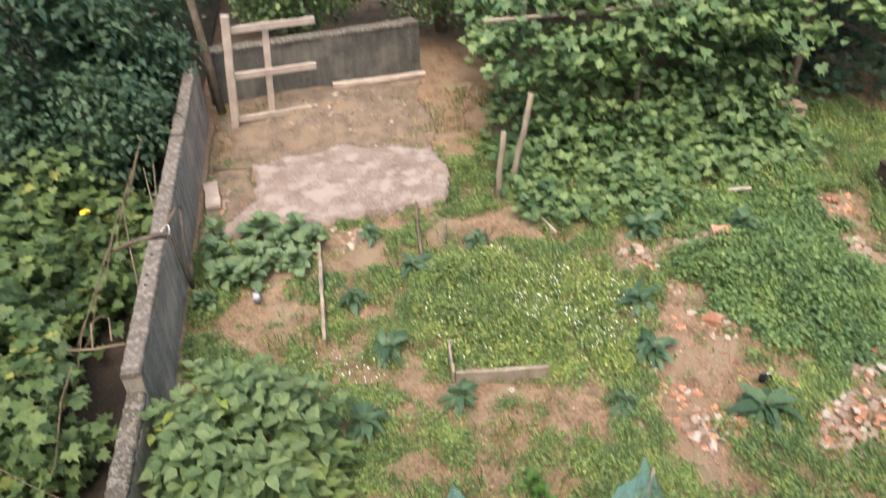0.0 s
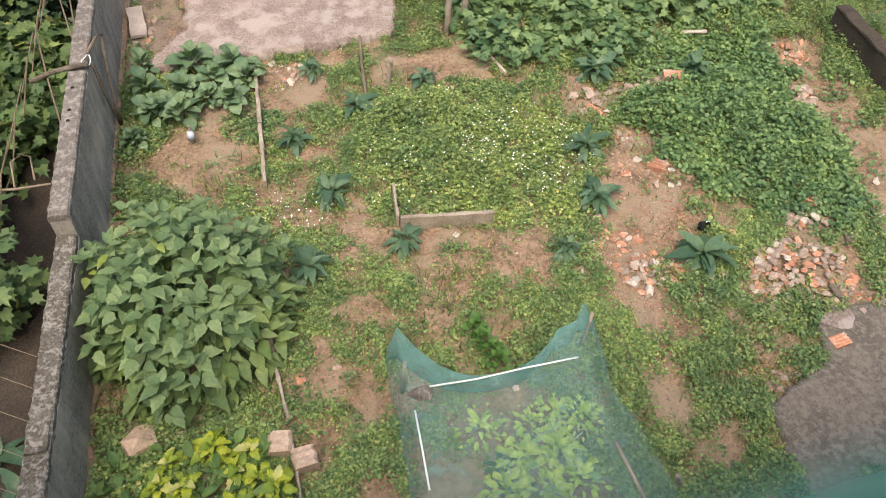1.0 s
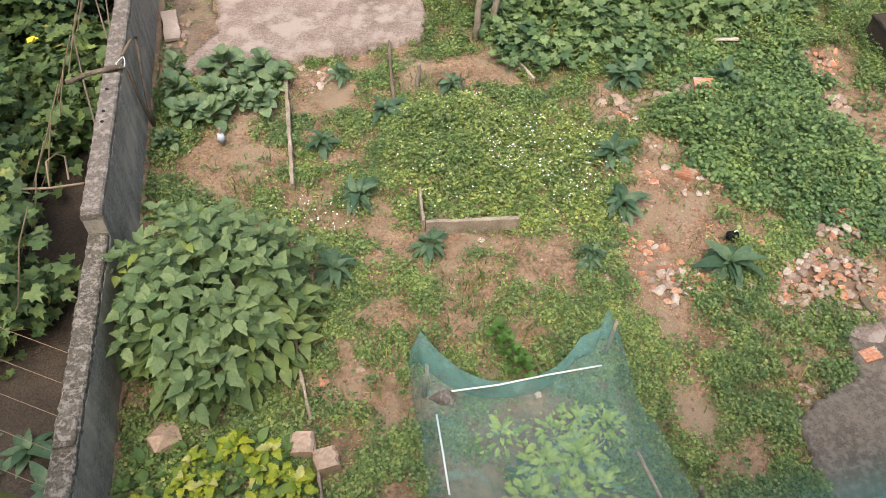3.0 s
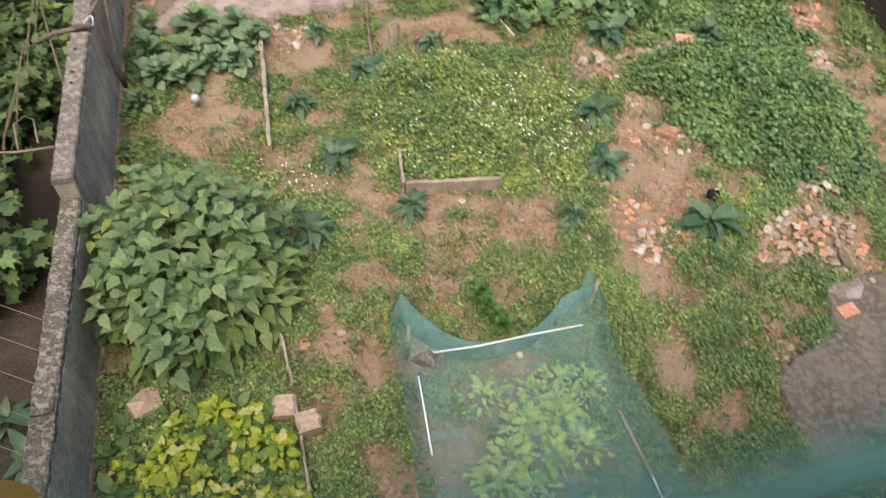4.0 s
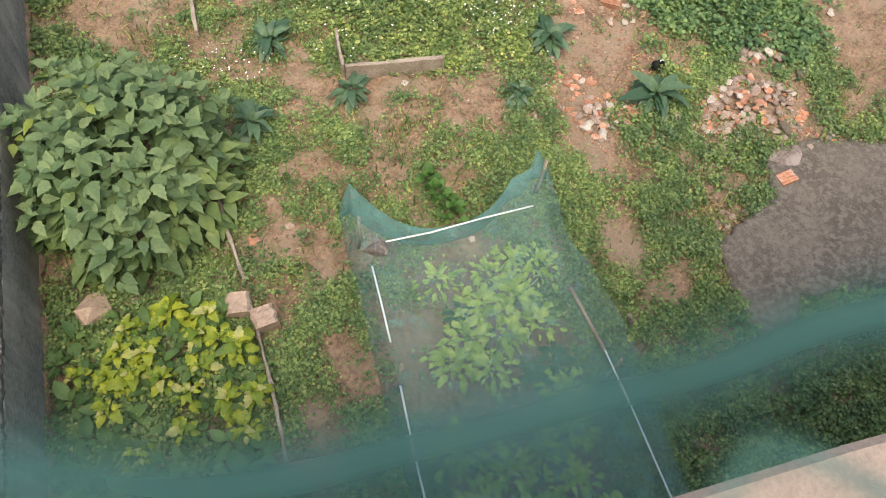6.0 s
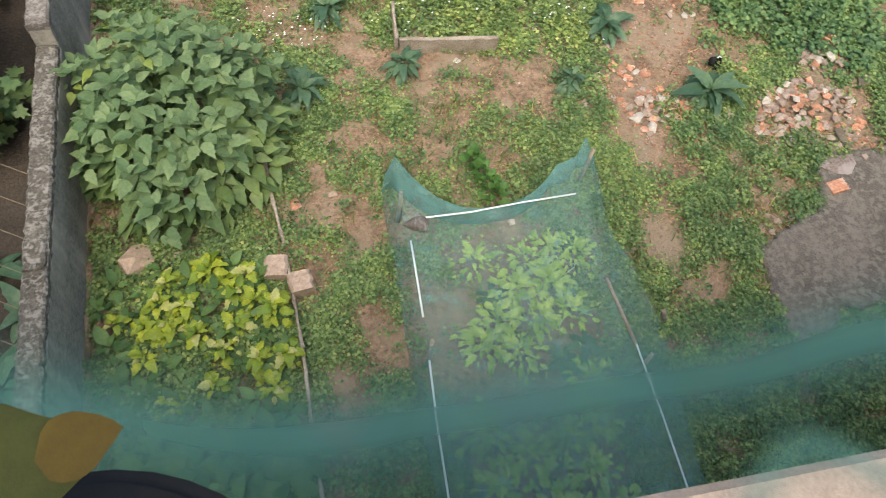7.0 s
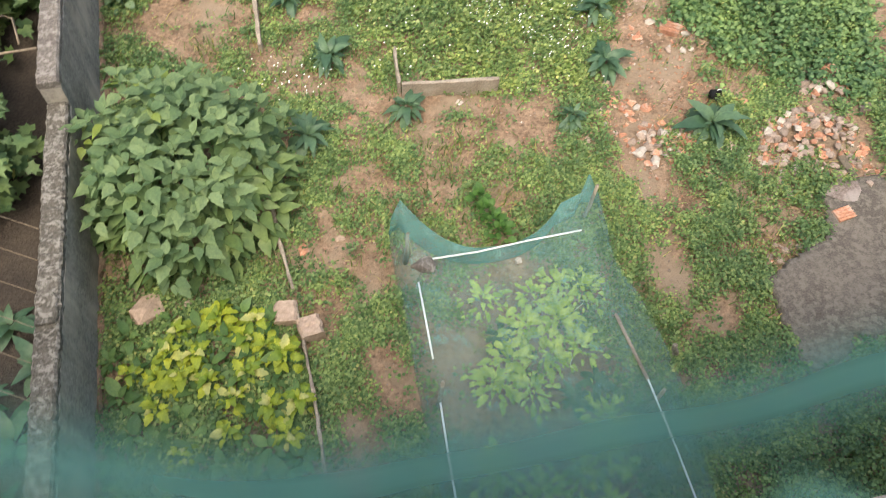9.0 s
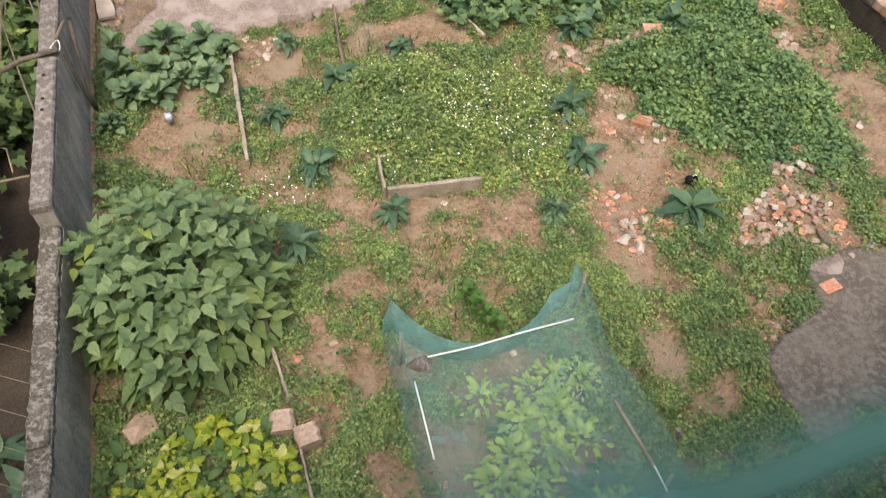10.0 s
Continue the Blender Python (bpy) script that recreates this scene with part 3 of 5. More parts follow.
back = thing("wall_back", "low dark grey streaked concrete wall at the garden end", "wall", kind="structure")
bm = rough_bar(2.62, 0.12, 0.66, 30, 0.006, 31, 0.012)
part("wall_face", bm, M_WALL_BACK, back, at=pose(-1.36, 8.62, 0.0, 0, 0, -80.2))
bm = rough_bar(2.6, 0.15, 0.04, 30, 0.008, 32, 0.01)
part("coping", bm, M_WALL_TOP, back, "pale worn coping", at=pose(-1.36, 8.62, 0.655, 0, 0, -80.2))

# Side wall and its coping both use the dark soil colour.
side = thing("wall_side", "low dark garden wall along the dirt path", "wall", kind="structure")
part("wall_face", rough_bar(1.5, 0.12, 0.30, 20, 0.006, 33, 0.02), M_SOIL_DARK, side, at=Matrix.Translation((5.32, 4.05, -0.03)))
part("coping", rough_bar(1.5, 0.14, 0.025, 24, 0.006, 34, 0.01), M_SOIL_DARK, side, "dark worn coping", at=Matrix.Translation((5.32, 4.05, 0.265)))
solo("wall_brick", rough_bar(0.20, 0.10, 0.08, 5, 0.005, 35, 0.012), M_BRICK, "loose red brick lying on the low side wall", "brick", (5.31, 4.42, 0.288)).rotation_euler = (0, 0, radians(8))

# house below and behind the eye
bm = bmesh.new()
box(bm, -6, 8, -0.02, 0.12, -0.1, 3.012, 0.01)
solo("wall_house", bm, M_PLASTER, "plain pale plaster house wall below the window", "wall", kind="structure")
bm = bmesh.new()
box(bm, -6, 8, -2.6, -2.4, -0.1, 5.0, 0.01)
solo("wall_room", bm, M_PLASTER, "plain pale plaster wall behind the balcony", "wall", kind="structure")
bm = bmesh.new()
box(bm, -6, 8, -2.39, -0.03, 1.95, 2.1, 0.01)
solo("floor_balcony", bm, M_PLASTER, "plain pale balcony floor", "floor", kind="structure")

# ---------------------------------------------------------------- window ledge, screen, plant
bm = rough_bar(13.9, 0.33, 0.09, 60, 0.0018, 40, 0.012)
solo("window_ledge", bm, M_LEDGE, "sandy beige rendered ledge on top of the parapet", "ledge", (-5.95, 0.098, 3.01), kind="structure").rotation_euler = (0, 0, radians(-90))

screen = thing("screen_net", "slack teal-green screening net slung along the window ledge", "net", (0, 0.45, 2.9))
SLUNG = Matrix.Translation((-0.084, 0.194, -1.112)) @ Matrix.Diagonal((1.92, 1.92, 1.92, 1))


def rail_y(x):
    return 0.018 + 0.35 * max(0.0, 0.10 - x) ** 1.3 + 0.030 * max(0.0, x) + 0.008 * math.sin(x * 7)


bm = ribbon(-2.2, 2.6, lambda x, k: (x, rail_y(x) + 0.115 - 0.23 * k + 0.004 * math.sin(x * 15), 0.014 * math.sin(k * 3.1 + x * 2)), 8, 120)
part("hem", bm, M_SCREEN, screen, "doubled hem of the net", True, SLUNG)
bm = ribbon(-2.2, 0.75, lambda x, k: (x, rail_y(x) + 0.16 - 0.42 * k, -0.03 - 0.06 * k + 0.012 * math.sin(x * 11 + k * 4)), 8, 80)
part("veil", bm, M_VEIL, screen, "single layer of netting", True, SLUNG)
bm = ribbon(0.264, 2.6, lambda x, k: (x, -0.111 - 0.112 * k - 1.94 * min(abs(x - 0.636), 0.217) ** 1.5, 0.227 + 0.003 * math.sin(x * 12)), 6, 60)
part("fold", bm, M_SCREEN, screen, "thin folded end of the net lying along the ledge", True)

pot = thing("potted_plant", "black pot on the ledge with a broad yellow-green leaf", "plant", (-0.140, 0.140, 3.10))
bm = bmesh.new()
bmesh.ops.create_cone(bm, cap_ends=True, segments=40, radius1=0.128, radius2=0.175, depth=0.41)
bmesh.ops.translate(bm, verts=bm.verts, vec=(0, 0, 0.20))
bmesh.ops.bevel(bm, geom=[e for e in bm.edges if len({round(v.co.z, 3) for v in e.verts}) == 1], offset=0.014, segments=3, affect="EDGES")
part("pot", bm, M_BLACK, pot, "black plastic pot", True)
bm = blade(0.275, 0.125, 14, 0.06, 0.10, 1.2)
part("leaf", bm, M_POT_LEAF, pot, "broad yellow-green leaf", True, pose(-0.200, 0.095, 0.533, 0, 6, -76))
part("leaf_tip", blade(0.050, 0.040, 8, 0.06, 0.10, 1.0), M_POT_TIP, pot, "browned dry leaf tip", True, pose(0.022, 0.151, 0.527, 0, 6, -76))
part("stem", tube([(0, 0, 0.31), (-0.10, 0.07, 0.434), (-0.198, 0.095, 0.533)], 0.009, 6), M_DOCK, pot)

# ---------------------------------------------------------------- gate
gate = thing("garden_gate", "open pale weathered wooden garden gate frame", "gate", (-1.05, 8.0, 0.0))
part("gate_post", rough_bar(1.30, 0.085, 0.085, 10, 0.003, 51), M_WOOD_PALE, gate, "square pale post", at=pose(0, 0.04, 0, 90, 5, 0))
gd = math.degrees(math.atan2(0.13, 0.92))
for k, z in enumerate((0.06, 0.58, 1.10)):
    part("rail", rough_bar(0.90, 0.03, 0.075, 8, 0.002, 52 + k), M_WOOD_PALE, gate, at=pose(0.05 + 0.08 * z, 0.0, z, 0, 3.5, gd - 90))
part("stile", rough_bar(1.12, 0.07, 0.03, 8, 0.002, 57), M_WOOD_PALE, gate, at=pose(0.42, 0.09, 0.05, 90, 4, gd))
for k in range(3):
    bm = rough_bar(0.42 + 0.04 * k, 0.10, 0.04, 6, 0.006, 60 + k)
    z = float(ground_height(np.array(0.3 + 0.33 * k), np.array(8.74)))
    solo("loose_plank", bm, M_WOOD_PALE, "short pale weathered plank lying before the back wall", "plank", (0.10 + 0.34 * k, 8.70 + 0.05 * k, z + 0.02), "planks by the back wall").rotation_euler = (0, 0, radians(-86 + 3 * k))
bm = rough_bar(0.4, 0.14, 0.03, 6, 0.006, 66)
solo("loose_plank", bm, M_WOOD_PALE, "short pale weathered plank beside the boundary wall", "plank", (-1.17, 6.3, 0.03), "planks by the back wall").rotation_euler = (radians(6), 0, radians(8))

# ---------------------------------------------------------------- bed edging boards and sticks


def edging(points, wide, high, seed, label, material=M_WOOD_GREY):
    for k, (a, b) in enumerate(zip(points, points[1:])):
        a, b = Vector(a), Vector(b)
        d = b - a
        ob = solo("edging_board", rough_bar(d.length - 0.01, wide, high, 10, 0.003, seed + k), material, label, "board", (a.x, a.y, -0.02), "bed edging boards")
        ob.rotation_euler = (0, 0, math.atan2(d.y, d.x) - math.pi / 2)


edging([(-0.19, 5.66), (-0.19, 4.92), (-0.19, 4.24)], 0.03, 0.10, 70, "thin grey weathered board edging the kale bed")
edging([(-0.27, 3.30), (-0.22, 2.66), (-0.17, 2.28)], 0.02, 0.09, 74, "thin grey weathered board edging the planting bed")
edging([(-0.165, 2.2), (-0.13, 1.62), (-0.12, 1.0), (-0.10, 0.3)], 0.018, 0.09, 77, "thin worn board edging the lettuce bed", M_WOOD_GREY)
edging([(0.735, 3.69), (1.42, 3.63)], 0.03, 0.155, 81, "short grey-brown board edging the flower bed")
edging([(0.72, 3.71), (0.745, 4.06)], 0.022, 0.14, 82, "short grey-brown board edging the flower bed")
edging([(0.76, 6.0), (0.71, 5.45), (0.69, 5.05)], 0.025, 0.10, 84, "narrow dark board edging the bed by the slab", M_WOOD_DARK)
edging([(1.84, 5.83), (1.97, 5.35)], 0.022, 0.04, 88, "thin pale stick lying on the soil", M_WOOD_PALE)
for k, (x, y, h, r, lean, m) in enumerate(((1.57, 6.04, 0.72, 0.032, 1, M_WOOD_GREY), (1.75, 6.20, 1.0, 0.032, 2.6, M_WOOD_GREY), (0.93, 5.42, 0.22, 0.02, 2, M_WOOD_GREY), (1.31, 5.2, 0.25, 0.01, -3, M_WOOD_DARK),
                                          (4.25, 7.3, 0.9, 0.045, 5, M_WALL_TOP), (1.97, 1.50, 0.16, 0.018, -6, M_WOOD_GREY))):
    pts = [(0, 0, -0.1)] + [(lean * 0.012 * h * s + 0.006 * math.sin(s * 2 + k), 0.006 * math.cos(s * 3), h * s / 5) for s in range(1, 6)]
    solo("stake", tube(pts, r, 7, 0.85), m, "weathered grey wooden stake standing in the garden soil", "stake", (x, y, 0), "garden stakes", smooth=True)

# ---------------------------------------------------------------- garden net tunnel
tunnel = thing("net_tunnel", "low tunnel of teal-green netting weighted with white pipes over seedlings", "net tunnel", (1.1, 1.2, 0))
TOP = 0.32


def net_point(u, v):
    """u across from the left hem to the right hem, v along from the near end to the far end."""
    y = -0.05 + 2.40 * v
    right = 1.60 - 0.03 * v
    if u < 0.15:
        s = u / 0.15
        p = Vector((0.43 + 0.08 * s, y, TOP * s ** 0.8))
    elif u > 0.82:
        s = (u - 0.82) / 0.18
        p = Vector((right + 0.36 * s * (1.0 - 0.55 * v ** 6), y, TOP * max(0.0, 1 - s) ** 1.3))
    else:
        s = (u - 0.15) / 0.67
        p = Vector((0.51 + (right - 0.51) * s, y, TOP - 0.07 * max(0.0, math.sin(math.pi * s)) ** 0.8))
    far = max(0.0, (v - 0.90) / 0.10)
    if far:
        m = (u - 0.15) / 0.67
        corner = min(1.0, abs(m - 0.5) * 2) ** 2.6
        p.y += far * (0.07 + 0.16 * corner - 0.16 * (1 - corner))
        p.x += far * 0.10 * (1 if m > 0.9 else 0)
        p.z = max(0.0, p.z + far * (0.09 * corner * (0.0 if u < 0.04 or u > 0.97 else 1.0)))
    p.z += 0.006 * noise.noise((p.x * 9, p.y * 6, 4))
    return p - Vector((1.1, 1.2, 0))


bm = bmesh.new()
NU, NV = 48, 60
grid = [[bm.verts.new(net_point(i / NU, j / NV)) for i in range(NU + 1)] for j in range(NV + 1)]
for a, b in zip(grid, grid[1:]):
    for i in range(NU):
        bm.faces.new((a[i], a[i + 1], b[i + 1], b[i]))
part("netting", bm, M_NET, tunnel, "teal-green fine mesh netting", True)
bm = bmesh.new()
rowsv = []
for k in range(7):
    rowsv.append([])
    for i in range(NU + 1):
        p = net_point(i / NU, 1.0) - Vector((0, 0, 0))
        s = k / 6
        p.z = max(0.01, p.z * (1 - s))
        p.y -= 0.035 * math.sin(s * 3.1) - 0.03 * s
        rowsv[-1].append(bm.verts.new(p))
for a, b in zip(rowsv, rowsv[1:]):
    for i in range(NU):
        bm.faces.new((a[i], a[i + 1], b[i + 1], b[i]))
part("end_net", bm, M_NET_DENSE, tunnel, "bunched net closing the far end", True)


def pipe(points, parent=tunnel):
    return part("pipe", tube([Vector(p) - Vector((1.1, 1.2, 0)) for p in points], 0.0055, 8), M_WHITE_PIPE, parent, "thin white plastic pipe", True)


pipe([(0.59, 2.20, 0.33), (0.9, 2.21, 0.31), (1.18, 2.235, 0.30), (1.22, 2.235, 0.305), (1.535, 2.24, 0.32)])
pipe([(0.52, 2.06, 0.345), (0.515, 1.80, 0.345), (0.51, 1.60, 0.345)])
pipe([(0.50, 1.36, 0.345), (0.48, 1.0, 0.345), (0.46, 0.2, 0.345)])
pipe([(1.61, 1.28, 0.335), (1.63, 0.9, 0.335), (1.655, 0.1, 0.335)])
part("pipe", tube([Vector((1.56, 1.68, 0.33)) - Vector((1.1, 1.2, 0)), Vector((1.61, 1.28, 0.33)) - Vector((1.1, 1.2, 0))], 0.010, 8), M_WOOD_GREY, tunnel, "grey stick holding the net", True)
for x, y, h in ((1.69, 2.49, 0.37), (0.505, 2.38, 0.33), (0.52, 1.45, 0.36), (1.66, 1.2, 0.34)):
    part("post", tube([(x - 1.1, y - 1.2, -0.05), (x - 1.1 + 0.01, y - 1.2, h * 0.5), (x - 1.1 + 0.015, y - 1.2 + 0.01, h)], 0.016, 7, 0.7), M_WOOD_GREY, tunnel, "grey wooden corner post", True)
tunnel.location.x += 0.012
ob = solo("stone", lump(0.085, 101, 0.4), M_COPING, "grey pebble weighing the net corner down", "stone", (0.585, 2.15, 0.33), "stones on the net")
ob = solo("stone", lump(0.032, 102, 0.5), M_WHITE_STONE, "small white pebble lying on the net", "stone", (1.14, 2.13, 0.262), "stones on the net")

# ---------------------------------------------------------------- plants with leaves of their own
rnd = random.Random(11)


def shared_leaves(name, material, count, length, width, **shape):
    return [mesh_of(name, blade(length * (0.8 + 0.4 * k / max(1, count - 1)), width * (0.8 + 0.4 * k / max(1, count - 1)), seed=k, **shape), material, True) for k in range(count)]


M_SHOOT = rough_surface("pale_shoot", [(0.3, (0.42, 0.48, 0.26)), (0.7, (0.56, 0.60, 0.38))], 20, 90, 0.15, 0.6, 0.2)
M_TUFT = leaf_surface("tuft_leaf", (0.06, 0.15, 0.035), (0.14, 0.27, 0.07), joined=False)
L_BUSH = shared_leaves("leaf", M_BUSH, 5, 0.145, 0.094, rows=9, droop=0.22, fold=0.22, point=0.86, tip=1.15, lobes=0.20)
L_BUSH_Y = shared_leaves("leaf", M_BUSH_YELLOW, 3, 0.125, 0.085, rows=9, droop=0.25, fold=0.25, point=0.88, tip=1.15, lobes=0.20)
L_KALE = shared_leaves("leaf", M_KALE, 4, 0.115, 0.100, rows=8, droop=0.45, fold=0.35, point=1.5, tip=0.6, lobes=0.10)
L_LETTUCE = shared_leaves("leaf", M_LETTUCE, 5, 0.13, 0.095, rows=11, droop=0.55, fold=0.4, point=1.6, tip=0.7, lobes=0.34, curl=0.10)
L_GREENS = shared_leaves("leaf", M_GREENS, 3, 0.13, 0.07, rows=6, droop=0.4, fold=0.25, point=1.2)
L_RADISH = shared_leaves("leaf", M_RADISH, 5, 0.17, 0.095, rows=11, droop=0.5, fold=0.4, point=1.6, tip=0.6, lobes=0.42, curl=0.08)
L_DOCK = shared_leaves("leaf", M_DOCK, 4, 0.165, 0.068, rows=9, droop=0.7, fold=0.3, point=1.15, lobes=0.10)
L_TUFT = shared_leaves("leaf", M_TUFT, 3, 0.07, 0.05, rows=6, droop=0.3, fold=0.25, point=1.1)
L_STRAP = shared_leaves("leaf", M_STRAP, 2, 0.28, 0.018, rows=6, droop=0.7, fold=0.3, point=0.9)


def rosette(name, label, category, group, x, y, leaves, count, rise, spread, scale=1.0, lift=0.0, stalk=None, vary=0.2):
    """Leaves round a crown: the inner ones steep, the outer ones flat."""
    z = float(ground_height(np.array(x), np.array(y)))
    e = thing(name, label, category, (x, y, z), group)
    turn = rnd.uniform(0, 360)
    for k in range(count):
        s = k / max(1, count - 1)
        yaw = turn + k * 137.5 + rnd.uniform(-15, 15)
        tilt = rise[0] + (rise[1] - rise[0]) * s + rnd.uniform(-10, 10)
        r = spread * (1 - s) * rnd.uniform(0.6, 1.1)
        a = radians(yaw + 90)
        m = pose(r * math.cos(a), r * math.sin(a), lift * (0.35 + 0.65 * s) * rnd.uniform(0.8, 1.1) + 0.015, tilt, rnd.uniform(-14, 14) * (1 + 2 * vary), yaw + rnd.uniform(-40, 40) * vary)
        f = scale * rnd.uniform(0.95 - vary, 0.95 + vary)
        piece("leaf", rnd.choice(leaves), e, m @ Matrix.Diagonal((f, f, f, 1)))
    if stalk:
        part("stalk", tube([(0, 0, -0.02), (0.004, 0, lift * 0.5), (0, 0.004, lift)], stalk, 6, 0.6), M_DOCK, e)
    return e


# the big leafy bush
bush = thing("leafy_bush", "dense bush of broad pale green pointed leaves by the wall", "bush", (-0.72, 3.10, 0))
for k in range(13):
    a, r = k * 2.4, 0.10 + 0.032 * k
    x, y = r * math.cos(a), r * math.sin(a) * 1.1
    top = 0.62 * math.sqrt(max(0.05, 1 - (r / 0.62) ** 2))
    part("stem", tube([(x * 0.5, y * 0.5, -0.03), (x * 0.8, y * 0.8, top * 0.5), (x, y, top)], 0.010, 6, 0.5), M_DOCK, bush)
L_TIP = shared_leaves("leaf", M_BUSH, 2, 0.085, 0.052, rows=9, droop=0.2, fold=0.4, point=1.05, tip=1.2, lobes=0.12)
n_shoot = 60
for k in range(n_shoot):
    rr, a = math.sqrt((k + 0.5) / n_shoot) * 0.95, k * 2.39996 + rnd.uniform(-0.25, 0.25)
    rim = 1 + 0.09 * math.sin(3 * a + 0.6) + 0.06 * math.sin(7 * a)
    x, y = 0.62 * rr * rim * math.cos(a), 0.72 * rr * rim * math.sin(a)
    z = 0.16 + 0.56 * (1 - rr ** 2.6) ** 0.55 + rnd.uniform(-0.07, 0.07)
    lean, turn0 = 13 * rr, rnd.uniform(0, 360)
    yellow = x < 0.0 and y > 0.02 and rnd.random() < 0.5
    for j in range(9):
        inner_leaf = j < 3
        yaw = turn0 + j * 137.5 + rnd.uniform(-20, 20)
        way = radians(yaw + 90)
        tilt = rnd.uniform(20, 55) if inner_leaf else rnd.uniform(-14, 34) - lean * math.cos(way - a)
        f = rnd.uniform(0.8, 1.08) * (1.0 if inner_leaf else rnd.uniform(0.55, 1.0))
        mesh = rnd.choice(L_TIP if inner_leaf else (L_BUSH_Y if yellow and rnd.random() < 0.55 else L_BUSH))
        off = 0.0 if inner_leaf else rnd.uniform(0.015, 0.06)
        piece("leaf", mesh, bush, pose(x + off * math.cos(way), y + off * math.sin(way), z - (0 if inner_leaf else rnd.uniform(0.0, 0.09)), tilt, rnd.gauss(0, 20), yaw) @ Matrix.Diagonal((f, f, f, 1)))
rng = np.random.default_rng(4)
ua, ur = rng.uniform(0, 6.28, 760), np.sqrt(rng.random(760))
ux, uy = 0.60 * ur * np.cos(ua), 0.64 * ur * np.sin(ua)
POINTED_LEAF = ([(0, 0, 0), (0.24, 0.3, 0.05), (0.2, 0.55, 0.03), (0, 1, -0.18), (-0.2, 0.55, 0.03), (-0.24, 0.3, 0.05), (0, 0.45, -0.02)], [(0, 1, 6), (1, 2, 6), (2, 3, 6), (3, 4, 6), (4, 5, 6), (5, 0, 6)])
# Filler leaves in the darker copy, so the gaps between shoots read as shaded.
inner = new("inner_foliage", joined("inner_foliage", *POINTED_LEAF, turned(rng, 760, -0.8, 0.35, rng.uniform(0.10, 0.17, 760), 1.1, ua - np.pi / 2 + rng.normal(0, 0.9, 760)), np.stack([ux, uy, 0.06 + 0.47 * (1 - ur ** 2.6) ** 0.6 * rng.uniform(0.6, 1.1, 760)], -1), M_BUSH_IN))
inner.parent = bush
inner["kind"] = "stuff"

# collards behind the bare bed
for x, y, s in ((-0.71, 5.80, 1.1), (-0.36, 5.72, 1.1), (-1.08, 5.50, 0.9), (-0.53, 5.56, 0.85), (-0.76, 5.42, 1.0), (-0.79, 5.12, 1.1), (-1.02, 5.18, 0.85), (-0.40, 5.24, 0.95), (-0.27, 5.52, 0.8), (-1.14, 4.86, 0.6), (-0.58, 5.28, 0.8), (-1.12, 5.78, 0.7)):
    rosette("collard_plant", "collard plant with round grey-green leaves in the bed", "cabbage", "collards in the bed", x, y, L_KALE, 22, (0, 78), 0.09, s, 0.15, 0.012, vary=0.4)

# lettuces and greens in the near bed
for x, y, f in ((-0.83, 2.12, 0.75), (-0.61, 2.17, 0.8), (-0.39, 2.11, 0.7), (-0.47, 2.01, 0.7), (-0.26, 1.88, 0.85), (-0.36, 1.95, 0.7), (-0.95, 1.87, 0.7), (-0.83, 1.84, 0.9), (-0.96, 1.70, 0.65), (-0.68, 1.80, 0.65),
                (-0.55, 1.67, 0.6), (-0.22, 1.60, 0.75), (-0.36, 1.59, 0.6), (-1.10, 1.92, 0.5), (-0.74, 1.96, 0.8), (-0.47, 1.80, 0.65), (-0.88, 2.0, 0.75), (-0.60, 1.48, 0.6), (-0.30, 1.42, 0.65), (-0.85, 1.42, 0.55)):
    rosette("lettuce_plant", "yellow-green loose lettuce growing in the bed", "lettuce", "lettuces in the bed", x, y, L_LETTUCE, 22, (-5, 66), 0.07, f * rnd.uniform(0.58, 0.72), 0.12, vary=0.5)
for k in range(64):
    x = -1.22 + 1.04 * ((k * 0.618 + 0.4) % 1)
    y = 0.45 + 1.8 * (k / 64)
    rosette("leaf_green", "low mid-green leafy vegetable in the bed", "vegetable", "leafy greens in the bed", x, y, L_GREENS, 10, (5, 50), 0.05, rnd.uniform(0.5, 0.8) if y > 1.2 else rnd.uniform(0.8, 1.15), 0.05, vary=0.35)

# seedlings under the net
for x, y, s in ((0.92, 2.02, 0.7), (1.20, 1.98, 0.85), (1.38, 2.02, 0.95), (1.52, 1.98, 0.8), (1.12, 1.80, 1.0), (1.32, 1.80, 1.05), (0.98, 1.62, 1.0), (0.86, 1.50, 0.9), (1.22, 1.60, 0.9), (1.40, 1.62, 0.8),
                (1.05, 1.42, 0.9), (0.76, 1.02, 1.0), (0.95, 0.86, 1.0), (1.18, 0.92, 0.9), (1.38, 1.00, 1.0), (1.42, 1.18, 0.9), (1.28, 0.72, 1.0), (0.78, 0.72, 1.0), (1.05, 0.58, 1.0), (1.4, 0.5, 1.0), (0.75, 0.4, 1.0)):
    rosette("radish_plant", "light green leafy radish plant under the netting", "radish", "radishes under the net", x, y, L_RADISH, 54, (-15, 70), 0.16, s * 0.36, 0.14, vary=0.55)
for k in range(9):
    x, y = 0.75 + 0.8 * ((k * 0.618) % 1), 0.7 + 1.35 * (k / 9)
    a = rnd.uniform(0, 6.28)
    pts = [(0.13 * j / 6 * math.cos(a) + 0.02 * math.sin(j * 1.3), 0.13 * j / 6 * math.sin(a) + 0.02 * math.cos(j), 0.02 + 0.09 * math.sin(j * 0.5)) for j in range(7)]
    solo("pale_shoot", tube(pts, 0.0035, 5, 0.5), M_SHOOT, "thin pale curling shoot under the netting", "shoot", (x, y, 0.02), "pale shoots under the net", smooth=True)
